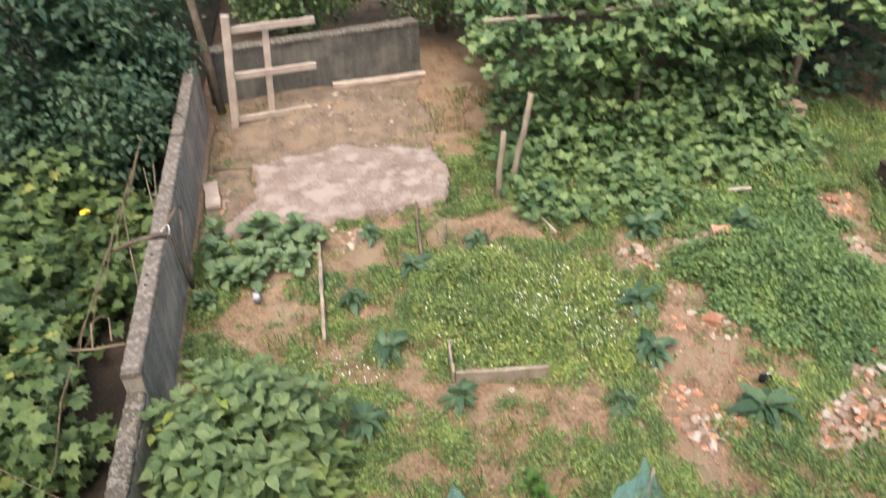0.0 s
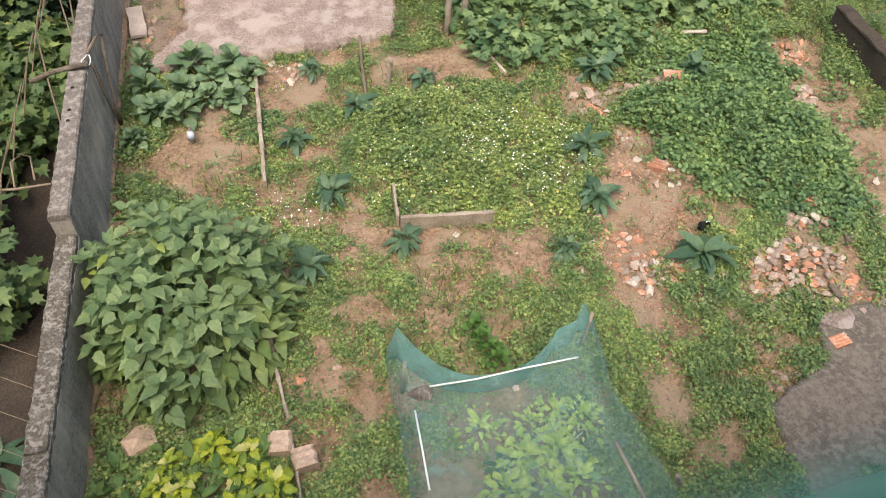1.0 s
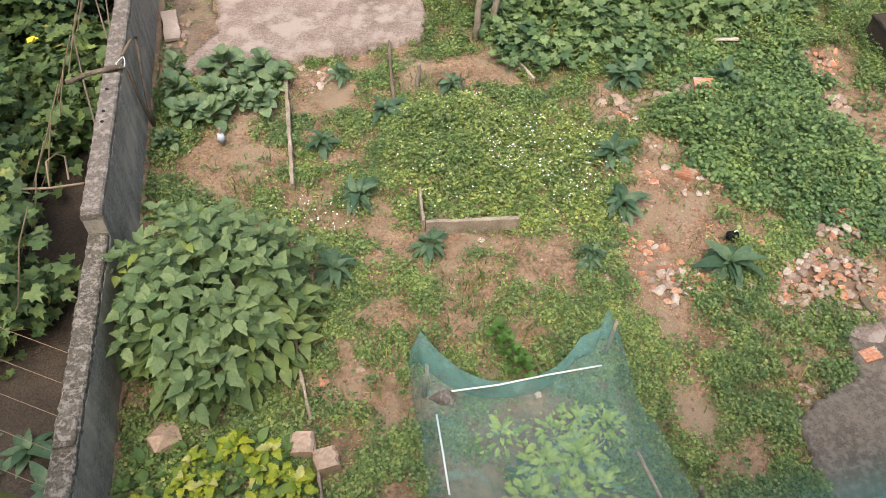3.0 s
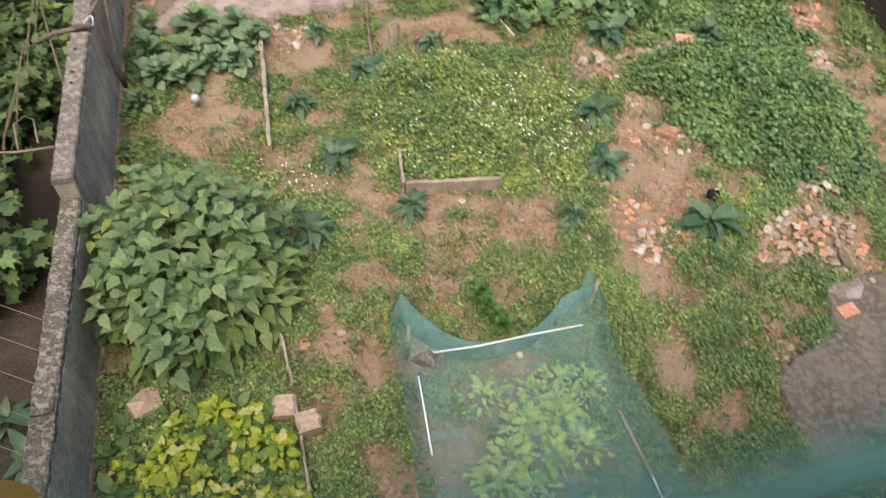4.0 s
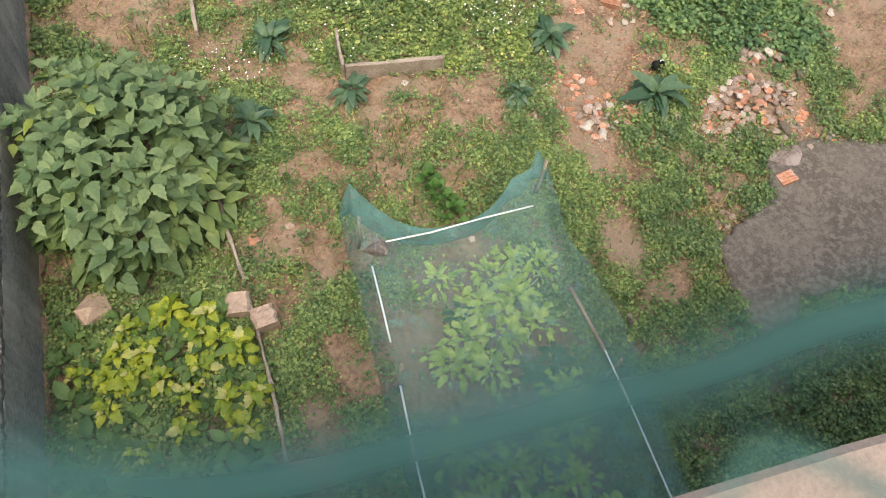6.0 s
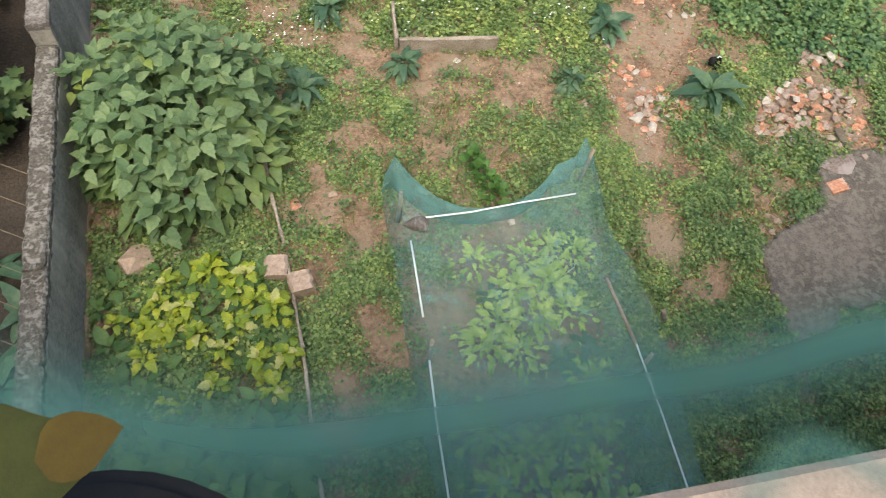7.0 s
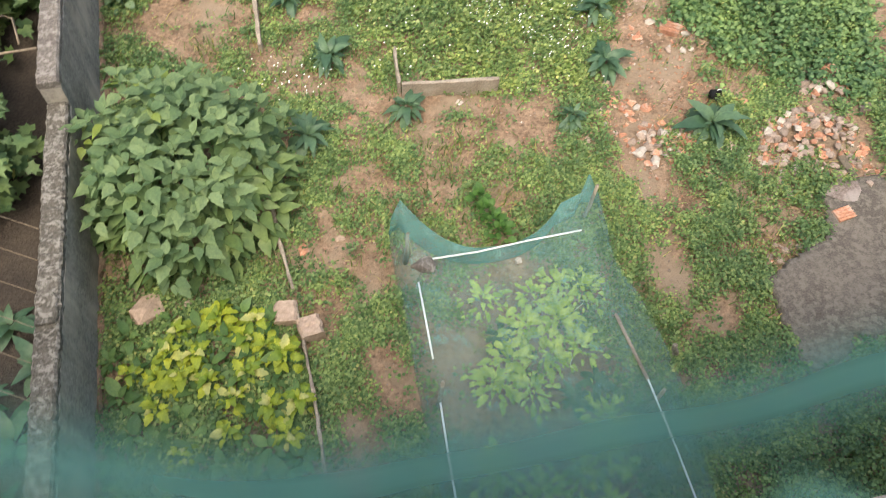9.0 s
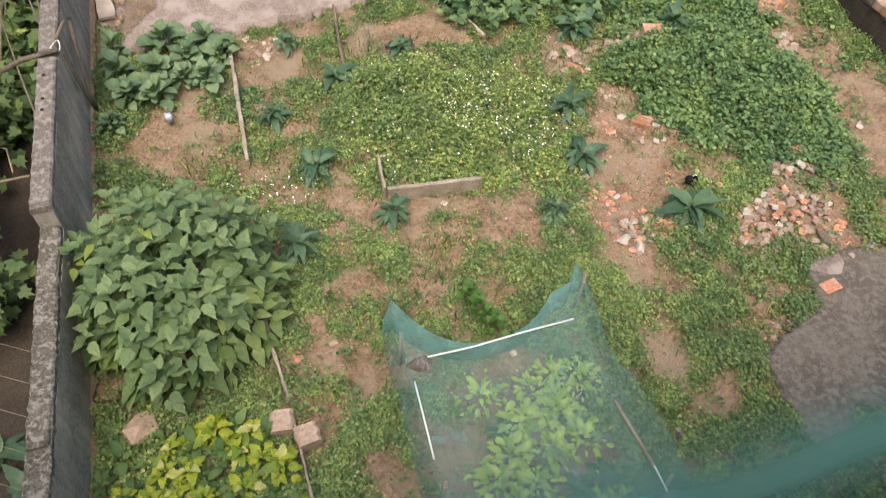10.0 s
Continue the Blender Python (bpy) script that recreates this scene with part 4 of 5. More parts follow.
for x, y in ((0.98, 1.80), (1.45, 1.42), (1.30, 1.35)):
    rosette("dark_seedling", "dark bluish-green seedling under the netting", "seedling", "dark seedlings under the net", x, y, L_DOCK, 12, (10, 50), 0.03, 0.6, 0.04)

# dock and comfrey clumps
for x, y, s, n in ((2.24, 3.74, 1.1, 16), (2.80, 3.05, 1.1, 16), (2.34, 4.28, 0.9, 12), (0.27, 4.08, 0.95, 12), (0.74, 3.54, 0.7, 8), (0.05, 3.40, 0.95, 14), (2.04, 5.80, 1.2, 14), (1.22, 5.33, 0.7, 9), (2.77, 5.23, 1.1, 13), (3.68, 5.12, 1.0, 12),
                   (0.06, 4.71, 0.7, 9), (0.60, 5.07, 0.8, 10), (1.86, 3.28, 0.5, 7), (0.28, 5.62, 0.6, 8)):
    rosette("dock_plant", "clump of long blue-green dock leaves on the ground", "weed", "dock clumps", x, y, L_DOCK, n + 20, (-4, 70), 0.06, s * 0.88, 0.09, vary=0.45)
for x, y in ((1.08, 2.62), (1.12, 2.53), (1.06, 2.72), (1.14, 2.45)):
    rosette("weed_tuft", "upright bright green leafy tuft growing by the net", "weed", "leafy tufts by the net", x, y, L_TUFT, 30, (10, 80), 0.07, 0.72, 0.12, vary=0.4)
rosette("strap_leaf_clump", "clump of long arching strap leaves among weeds", "plant", "", 3.24, 4.50, L_STRAP, 18, (15, 70), 0.03, 1.1, 0.08)

# ---------------------------------------------------------------- rubble, stones, bricks
STONES = [mesh_of("stone", lump(0.05, 200 + k), M_STONE) for k in range(6)]
PALE = [mesh_of("stone", lump(0.05, 220 + k), M_WHITE_STONE) for k in range(3)]
TILES = [mesh_of("brick_fragment", tile_fragment(0.05, 240 + k), M_BRICK) for k in range(6)]
CHUNKS = [mesh_of("brick_fragment", lump(0.05, 260 + k, 0.5), M_BRICK) for k in range(4)]


def debris(parent, x, y, z, lo, hi, red=0.45):
    q = rnd.random()
    name, mesh = ("brick_fragment", rnd.choice(TILES + CHUNKS)) if q < red else ("stone", rnd.choice(PALE if q > 0.90 else STONES))
    f = rnd.uniform(lo, hi)
    ob = piece(name, mesh, parent, pose(x, y, z, rnd.gauss(0, 16), rnd.gauss(0, 16), rnd.uniform(0, 360)) @ Matrix.Diagonal((f, f, f, 1)))
    return ob


def heap(label, x, y, rx, ry, high, count, lo, hi, red):
    e = thing("rubble_heap", label, "rubble", (x, y, 0), "rubble heaps")
    for _ in range(count):
        a, r = rnd.uniform(0, 2 * math.pi), math.sqrt(rnd.random())
        u, v = r * math.cos(a) * rx, r * math.sin(a) * ry
        z = float(ground_height(np.array(x + u), np.array(y + v)))
        debris(e, u, v, z + high * (1 - r) - 0.008, lo, hi, red)
    return e


heap("heap of broken bricks and pale stones beside the slab", 3.46, 2.80, 0.40, 0.30, 0.05, 210, 0.28, 0.95, 0.40)
heap("scatter of pale stones and brick bits on the weeds", 3.80, 3.26, 0.20, 0.22, 0.03, 40, 0.5, 1.2, 0.2)
heap("scatter of broken bricks and stones between dock plants", 2.42, 2.98, 0.24, 0.20, 0.03, 75, 0.3, 1.0, 0.55)
heap("thin scatter of brick bits on bare soil", 2.2, 3.2, 0.32, 0.28, 0.0, 60, 0.3, 0.9, 0.75)
heap("thin scatter of brick bits and stones along the soil path", 2.82, 4.15, 0.30, 0.42, 0.0, 60, 0.25, 0.85, 0.5)
heap("broken bricks and stones at the head of the path", 2.62, 4.86, 0.14, 0.22, 0.02, 30, 0.4, 1.1, 0.5)
heap("thin scatter of stones and brick bits below the heap", 2.95, 2.82, 0.55, 0.26, 0.0, 75, 0.3, 1.15, 0.5)
heap("stones and brick bits along the slab edge", 3.45, 2.47, 0.62, 0.10, 0.0, 60, 0.25, 0.9, 0.45)
heap("earthy crumbs along the broken slab edge", 2.92, 2.02, 0.22, 0.14, 0.0, 34, 0.2, 0.7, 0.35)
heap("loose stones by the pale slab", 0.05, 5.66, 0.22, 0.2, 0.0, 34, 0.35, 0.9, 0.25)
heap("broken bricks near the side wall", 4.72, 5.35, 0.25, 0.25, 0.02, 26, 0.5, 1.2, 0.7)
heap("white rubble among weeds near the side wall", 4.52, 4.66, 0.12, 0.16, 0.03, 22, 0.5, 1.3, 0.05)
heap("loose stones along the wall foot", -1.15, 6.45, 0.12, 0.35, 0.0, 24, 0.5, 1.2, 0.2)
heap("earthy rubble before the gate", 0.2, 8.05, 0.9, 0.55, 0.02, 70, 0.3, 0.9, 0.02)
heap("loose gravel along the rear edge of the pale slab", 0.2, 7.10, 0.90, 0.22, 0.03, 130, 0.2, 0.75, 0.02)
heap("pebbles scattered on the trodden soil", 1.1, 3.2, 0.9, 0.55, 0.0, 70, 0.12, 0.4, 0.5)
heap("pebbles on the soil path", 2.62, 3.55, 0.32, 0.5, 0.0, 60, 0.12, 0.4, 0.4)


def hollow_brick(x, y, turn, label, size=(0.20, 0.11, 0.09), tilt=0):
    """A ribbed hollow brick with open ends."""
    e = thing("hollow_brick", label, "brick", (x, y, float(ground_height(np.array(x), np.array(y))) + 0.0), "hollow bricks")
    a, b, c = size
    bm = bmesh.new()
    prof = [(-b / 2, 0), (b / 2, 0), (b / 2, c)]
    for k in range(4):
        xr = b / 2 - b * (k + 0.5) / 4
        prof += [(xr + b / 11, c), (xr + b / 13, c - 0.006), (xr - b / 13, c - 0.006), (xr - b / 11, c)]
    prof.append((-b / 2, c))
    ends = [[bm.verts.new((px, s * a / 2, pz)) for px, pz in prof] for s in (-1, 1)]
    for k in range(len(prof)):
        j = (k + 1) % len(prof)
        bm.faces.new((ends[0][k], ends[0][j], ends[1][j], ends[1][k]))
    bm.faces.new(ends[0][::-1])
    bm.faces.new(ends[1])
    bmesh.ops.recalc_face_normals(bm, faces=bm.faces)
    part("body", bm, M_BRICK, e)
    e.rotation_euler = (0, 0, radians(turn))
    return e


hollow_brick(3.42, 5.03, 75, "ribbed orange hollow brick at the end of a stone row", (0.17, 0.13, 0.11))
hollow_brick(3.41, 2.21, 100, "orange ribbed half brick lying on the slab", (0.13, 0.09, 0.05))
hollow_brick(2.86, 4.02, 60, "broken orange brick on the soil path", (0.15, 0.11, 0.05))
hollow_brick(3.88, 3.42, 10, "orange brick piece among pale stones", (0.14, 0.09, 0.07))


def loose(label, x, y, size, seed, material, group="loose stones", flat=0.5, z=None, turn=0):
    h = float(ground_height(np.array(x), np.array(y))) if z is None else z
    ob = solo("stone", lump(size, seed, flat), material, label, "stone", (x, y, h - 0.006), group)
    ob.rotation_euler = (0, 0, radians(turn))
    return ob


loose("large pinkish flat stone at the bed end", -1.02, 2.30, 0.135, 301, M_PINKSTONE, flat=0.62, turn=60)
loose("brownish stone half hidden in weeds", -1.19, 2.36, 0.075, 302, M_PINKSTONE)
loose("grey-brown stone half hidden in weeds", -0.79, 2.33, 0.05, 303, M_STONE)
loose("orange brick lump at the bed edge", -0.35, 2.21, 0.055, 304, M_BRICK)
loose("orange brick lump lying on trodden soil", -0.08, 2.57, 0.06, 305, M_BRICK, turn=40)
loose("pinkish brick lump on the soil", 0.15, 2.62, 0.04, 306, M_PINKSTONE)
loose("white stone at the foot of the board", 1.12, 3.56, 0.035, 307, M_WHITE_STONE)
loose("pale stone under a dock plant", 2.20, 3.58, 0.055, 308, M_STONE)
loose("white flat stone on the soil path", 2.74, 4.12, 0.05, 309, M_WHITE_STONE)
loose("pale pink flat stone by the weeds", 3.18, 4.02, 0.05, 310, M_PINKSTONE)
loose("long pale stone at the heap edge", 3.98, 3.02, 0.085, 311, M_STONE, turn=70)
loose("white stone on the dirt path", 4.55, 3.55, 0.05, 312, M_WHITE_STONE, turn=50)
loose("white stone on the dirt path", 4.38, 3.20, 0.045, 313, M_WHITE_STONE)
loose("pale stone on the slab edge", 3.96, 2.60, 0.055, 314, M_STONE)
loose("pale round stone in the scatter", 2.33, 3.08, 0.055, 315, M_WHITE_STONE)
loose("white broken stone in the weeds", 2.32, 2.84, 0.06, 316, M_WHITE_STONE, turn=70)
loose("flat pale mortar patch on the slab corner", 3.50, 2.38, 0.15, 342, M_PALE_SLAB, flat=0.10, z=0.03, turn=15)
loose("orange brick lump on the slab edge", 3.08, 2.10, 0.05, 317, M_BRICK)
loose("reddish stone by the net edge", 1.98, 1.75, 0.05, 318, M_PINKSTONE)
loose("orange brick piece near the rubble", 3.13, 3.24, 0.06, 319, M_BRICK, turn=20)
for k in range(6):
    loose("pale stone in a short row by the path", 2.80 + 0.10 * k, 4.98 + 0.015 * k, 0.05 + 0.008 * (k % 3), 330 + k, M_STONE, "row of stones", 0.7)
loose("long pale stone lying by the path head", 2.62, 4.98, 0.10, 340, M_STONE, turn=-50)
loose("long pale stone on the flower bed edge", 2.48, 4.98, 0.07, 341, M_STONE, turn=20)
bm = rough_bar(0.24, 0.03, 0.02, 6, 0.003, 345)
solo("white_lath", bm, M_WHITE_STONE, "short white painted lath lying on the weeds", "lath", (3.78, 5.66, 0.05)).rotation_euler = (0, 0, radians(-95))
bm = rough_bar(0.17, 0.06, 0.02, 6, 0.003, 346)
solo("plank_scrap", bm, M_WOOD_DARK, "grey plank scrap leaning on the rubble heap", "plank", (3.60, 2.47, 0.045)).rotation_euler = (0, 0, radians(2))

# pale stone blocks on the bed edge
for x, y, w, d, h, turn, label, m in ((-0.09, 1.96, 0.135, 0.125, 0.10, 8, "squared pale stone block beside the edging board", M_PINKSTONE), (-0.235, 2.08, 0.13, 0.13, 0.09, -6, "pale mortar-covered brick on the bed edge", M_PINKSTONE)):
    ob = solo("stone_block", rough_bar(d, w, h, 6, 0.006, int(w * 1000), 0.015), m, label, "block", (x, y, 0), "blocks on the bed edge")
    ob.rotation_euler = (0, 0, radians(turn))

# small black bucket, blue cap
bk = thing("black_bucket", "small tipped black plastic bucket half buried in weeds", "bucket", (2.95, 3.33, -0.015))
bm = bmesh.new()
bmesh.ops.create_cone(bm, cap_ends=False, segments=20, radius1=0.032, radius2=0.044, depth=0.06)
bmesh.ops.solidify(bm, geom=bm.faces[:], thickness=0.004)
part("body", bm, M_BLACK, bk, smooth=True, at=pose(0, 0, 0.035, 62, 0, 30))
bm = tube([(0.045 * math.cos(a), 0.045 * math.sin(a), 0.031) for a in np.linspace(0.6, 1.7, 9)], 0.004, 6)
part("rim", bm, M_WHITE_PIPE, bk, "pale worn rim", at=pose(0, 0, 0.035, 62, 0, 30))
cap = thing("plastic_cup", "small pale blue plastic cup upside down on a stake", "cup", (-0.72, 4.85, 0))
bm = bmesh.new()
bmesh.ops.create_cone(bm, cap_ends=True, segments=18, radius1=0.033, radius2=0.024, depth=0.06)
bmesh.ops.translate(bm, verts=bm.verts, vec=(0, 0, 0.085))
part("cup", bm, M_BLUE, cap, smooth=True)
part("stick", tube([(0, 0.02, -0.05), (0, 0.02, 0.16)], 0.012, 6), M_WOOD_GREY, cap)

# ---------------------------------------------------------------- trellis, climbers, trees
rng = np.random.default_rng(5)


def clumps(centres, per, spread, flat=0.7):
    c = np.asarray(centres, float)
    p = np.repeat(c, per, 0)
    return p + rng.normal(0, 1, p.shape) * np.array([spread, spread, spread * flat])


def crown(name, parent, points, material, size, template=SMALL_LEAF, tilt=(-0.9, 0.3), aspect=1.0):
    n = len(points)
    ob = new(name, joined(name, *template, turned(rng, n, tilt[0], tilt[1], rng.uniform(size * 0.6, size * 1.3, n), aspect), points, material))
    ob.parent = parent
    ob.matrix_parent_inverse = Matrix.Translation(parent.location).inverted()
    ob["kind"] = "stuff"
    return ob


vine = thing("vine_trellis", "dense vine with lobed green leaves over a wooden trellis", "vine", (3.8, 7.4, 0))
for x, y, h in ((2.05, 7.2, 1.5), (3.3, 7.0, 1.5), (4.35, 7.5, 1.5), (5.2, 7.2, 1.5), (6.4, 6.9, 1.5)):
    part("trellis_post", tube([(x - 3.8, y - 7.4, -0.1), (x - 3.78, y - 7.4, h)], 0.035, 7, 0.8), M_WOOD_GREY, vine)
for y, z in ((6.9, 1.45), (8.4, 1.6)):
    part("trellis_rail", tube([(1.6 - 3.8, y - 7.4, z), (4 - 3.8, y - 7.38, z + 0.03), (7.4 - 3.8, y - 7.4, z)], 0.02, 6), M_WOOD_GREY, vine)
gx, gy = rng.uniform(1.75, 7.6, 900), rng.uniform(6.55, 10.5, 900)
gz = 1.35 + 0.35 * bumps(gx, gy, 1.5, 21) - 0.9 * np.clip(6.95 - gy, 0, 1) - 0.8 * np.clip(2.3 - gx, 0, 1)
keep = bumps(gx, gy, 1.1, 22) > 0.18
crown("canopy", vine, clumps(np.stack([gx, gy, gz], -1)[keep], 22, 0.11), M_VINE, 0.115, LOBED_LEAF)
gx, gy = rng.uniform(1.7, 7.0, 520), rng.uniform(6.3, 7.2, 520)
crown("leaf_curtain", vine, clumps(np.stack([gx, gy, rng.uniform(0.15, 1.25, 520) * np.clip((gy - 6.1) * 1.3, 0.2, 1)], -1)[(bumps(gx, gy, 1.3, 25) > 0.36) & (gx < 4.5 + 0.5 * bumps(gx, gy, 2.1, 26))], 12, 0.09), M_VINE, 0.10, LOBED_LEAF)
part("branch", tube([(5.6 - 3.8, 7.3 - 7.4, 1.0), (6.0 - 3.8, 6.9 - 7.4, 0.9), (6.6 - 3.8, 6.5 - 7.4, 0.7)], 0.03, 7, 0.7), M_BARK, vine, "pale bare branch")
crown("leaf_carpet", vine, clumps(np.stack([rng.uniform(1.75, 3.3, 70), rng.uniform(5.45, 6.2, 70), rng.uniform(0.06, 0.16, 70)], -1), 11, 0.08, 0.4), M_VINE, 0.09, LOBED_LEAF, (-0.5, 0.3))
# Ground leaves in the dark tree colour, which paints the shade beneath the trellis.
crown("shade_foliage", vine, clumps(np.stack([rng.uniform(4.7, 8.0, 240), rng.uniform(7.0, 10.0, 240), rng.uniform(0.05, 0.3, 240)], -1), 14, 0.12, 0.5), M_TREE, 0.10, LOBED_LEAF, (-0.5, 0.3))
crown("undergrowth", vine, clumps(np.stack([rng.uniform(1.7, 5.0, 210), rng.uniform(5.95, 7.0, 210), rng.uniform(0.08, 0.22, 210)], -1), 12, 0.10, 0.4), M_VINE, 0.10, LOBED_LEAF, (-0.5, 0.3))


def tree(label, x, y, high, wide, base, count, seed, material=M_TREE, size=0.10, deep=1.0):
    r = np.random.default_rng(seed)
    e = thing("tree", label, "tree", (x, y, 0), "trees round the plot")
    pts = [(0.05 * math.sin(k + seed), 0.05 * math.cos(k * 2 + seed), high * 0.8 * k / 5 - 0.1) for k in range(6)]
    part("trunk", tube(pts, 0.07 + 0.02 * wide, 8, 0.35), M_BARK, e, smooth=True)
    limbs = []
    for k in range(7):
        a, z = r.uniform(0, 6.28), high * r.uniform(0.25, 0.7)
        end = (wide * 0.75 * math.cos(a), wide * 0.75 * math.sin(a) * deep, z + high * 0.18)
        part("limb", tube([(0, 0, z), (end[0] * 0.5, end[1] * 0.5, z + high * 0.12), end], 0.03, 6, 0.4), M_BARK, e)
        limbs.append(end)
    a, s = r.uniform(0, 6.28, count), r.uniform(-1, 1, count)
    q = r.uniform(0.35, 1.0, count) ** 0.5
    ring_r = np.sqrt(1 - s * s) * q
    c = np.stack([x + wide * ring_r * np.cos(a), y + wide * deep * ring_r * np.sin(a), base + (high - base) * (0.5 + 0.5 * s * q)], -1)
    c = c[bumps(c[:, 0] * 1.3, c[:, 2] * 1.3 + c[:, 1], 1.2, seed) > 0.30]
    crown("crown", e, clumps(c, 26, size * 1.3), material, size, SMALL_LEAF, (-1.2, 0.5), 0.9)
    return e


tree("dark bushy evergreen tree behind the boundary wall", -3.3, 7.6, 2.6, 1.35, 0.2, 420, 61)
tree("dark bushy evergreen tree behind the boundary wall", -2.6, 9.6, 2.8, 1.3, 0.3, 380, 62)
tree("dark bushy evergreen tree behind the boundary wall", -5.2, 8.6, 3.2, 1.7, 0.2, 420, 63)
tree("dark green shrubby tree behind the gate", -0.4, 10.6, 2.3, 1.3, 0.2, 360, 64, M_VINE, 0.09)
tree("dark green shrubby tree behind the back wall", 1.7, 10.4, 2.4, 1.3, 0.2, 360, 65, M_VINE, 0.09)
tree("dark bushy tree beyond the neighbouring plot", -4.6, 5.6, 1.9, 1.3, 0.1, 330, 66)
tree("broad dark tree far behind the trellis", 4.2, 12.2, 3.4, 2.2, 0.2, 420, 67, M_TREE, 0.13)
tree("broad dark tree far behind the trellis", 8.2, 10.5, 3.4, 2.0, 0.2, 380, 68, M_TREE, 0.13)
tree("broad dark tree far behind the plot", -1.6, 13.0, 3.4, 2.2, 0.2, 380, 69, M_TREE, 0.13)
tree("dense dark shrub behind the boundary wall", -2.2, 6.9, 1.3, 0.62, 0.0, 260, 70, M_TREE, 0.085)
tree("dense dark shrub behind the boundary wall", -2.1, 8.2, 1.7, 0.6, 0.0, 280, 74, M_TREE, 0.085)
tree("dense dark shrub behind the boundary wall", -3.6, 6.2, 1.5, 0.9, 0.0, 300, 75, M_TREE, 0.085)
solo("bare_trunk", tube([(5.14, 7.08, -0.1), (5.16, 7.1, 0.5), (5.25, 7.2, 1.1), (5.36, 7.3, 1.9)], 0.055, 8, 0.7), M_BARK, "bare grey-brown trunk under the vine", "trunk", smooth=True)
solo("stone_block", rough_bar(0.20, 0.26, 0.24, 6, 0.008, 97, 0.02), M_PINKSTONE, "pinkish masonry block at the foot of a trunk", "block", (5.12, 6.80, 0)).rotation_euler = (0, 0, radians(6))
solo("bare_trunk", tube([(-1.22, 8.35, -0.1), (-1.27, 8.42, 0.7), (-1.36, 8.6, 1.5), (-1.42, 8.8, 2.3)], 0.05, 8, 0.8), M_BARK, "twisted bare grey-brown trunk beside the gate post", "trunk", smooth=True)

# Next plot's ground: its shadow behind the wall is painted as dark soil.
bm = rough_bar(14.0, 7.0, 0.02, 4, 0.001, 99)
solo("neighbour_soil", bm, M_SOIL_DARK, "soil of the neighbouring plot, darkened for shadow", "soil", (-5.0, -0.5, 0.012), kind="structure")
# neighbour's climbing beans
climb = thing("climbing_beans", "climbing bean plants with fading leaves on leaning canes", "beans", (-2.0, 4.6, 0))
cx, cy = rng.uniform(-3.3, -1.62, 520), rng.uniform(2.95, 6.3, 520)
cz = rng.uniform(0.05, 0.75, 520) * (0.5 + bumps(cx, cy, 1.6, 31))
crown("foliage", climb, clumps(np.stack([cx, cy, cz], -1)[bumps(cx, cy, 1.7, 32) > 0.33], 16, 0.09), M_CLIMBER, 0.105, LOBED_LEAF)
for k in range(12):
    y = 3.0 + 0.28 * k
    part("cane", tube([(0.05 * math.sin(k) - 0.1, y - 4.6, -0.05), (0.2 + 0.04 * math.cos(k * 3), y - 4.55, 0.5), (0.40, y - 4.5, 0.95)], 0.006, 5, 0.7), M_TWINE, climb, "thin dry cane")
for k in range(1):
    m = mesh_of("flower", blade(0.05, 0.05, 4, 0.1, 0.2), M_YELLOW)
    for j in range(5):
        piece("flower", m, climb, pose((-2.05 + 0.25 * k) + 2.0, (5.55 - 0.9 * k) - 4.6, 0.62, 10, 0, 72 * j))
for k in range(6):
    y = 1.4 + 0.19 * k
    ob = solo("string", tube([(-1.40, y + 0.25, 0.592), (-1.75, y + 0.45, 0.60), (-2.3, y + 0.8, 0.72)], 0.002, 5), M_TWINE, "slack straw-coloured string tied over the wall", "string", group="strings over the wall")
solo("bent_wire", tube([(-1.62, 3.76, 0.72), (-1.64, 3.92, 0.80), (-1.58, 3.96, 0.82), (-1.52, 3.93, 0.82), (-1.48, 3.74, 0.80)], 0.006, 6), M_TWINE, "bent pale hose looped over the wall side", "hose", smooth=True)
solo("pale_stick", tube([(-1.80, 3.78, 0.72), (-1.6, 3.72, 0.76), (-1.40, 3.73, 0.765)], 0.009, 6, 0.8), M_TWINE, "pale crooked stick resting on the wall top", "stick", smooth=True)
solo("wall_cable", tube([(-1.30, 4.90, 0.765), (-1.262, 4.95, 0.72), (-1.262, 4.98, 0.47), (-1.262, 5.06, 0.19), (-1.262, 5.12, 0.04)], 0.014, 7), M_BARK, "dark rope hanging down the wall face", "rope", smooth=True)
solo("wall_cable", tube([(-1.30, 5.05, 0.765), (-1.266, 5.28, 0.735), (-1.268, 5.45, 0.645), (-1.266, 5.29, 0.47), (-1.26, 5.14, 0.21), (-1.255, 5.13, 0.05)], 0.012, 7), M_WIRE, "brown rope looped down the wall face", "rope", smooth=True)
solo("wall_bar", tube([(-1.66, 4.80, 0.74), (-1.50, 4.86, 0.765), (-1.28, 4.92, 0.765)], 0.018, 7), M_BARK, "dark crooked stick lying across the wall top", "stick", smooth=True)
solo("wire_tie", tube([(-1.30 + 0.03 * math.cos(a), 4.96 + 0.06 * math.sin(a), 0.765 + 0.012 * math.sin(2 * a)) for a in np.linspace(0, 11, 26)], 0.004, 5), M_WHITE_PIPE, "pale wire twisted round the wall joint", "wire", smooth=True)
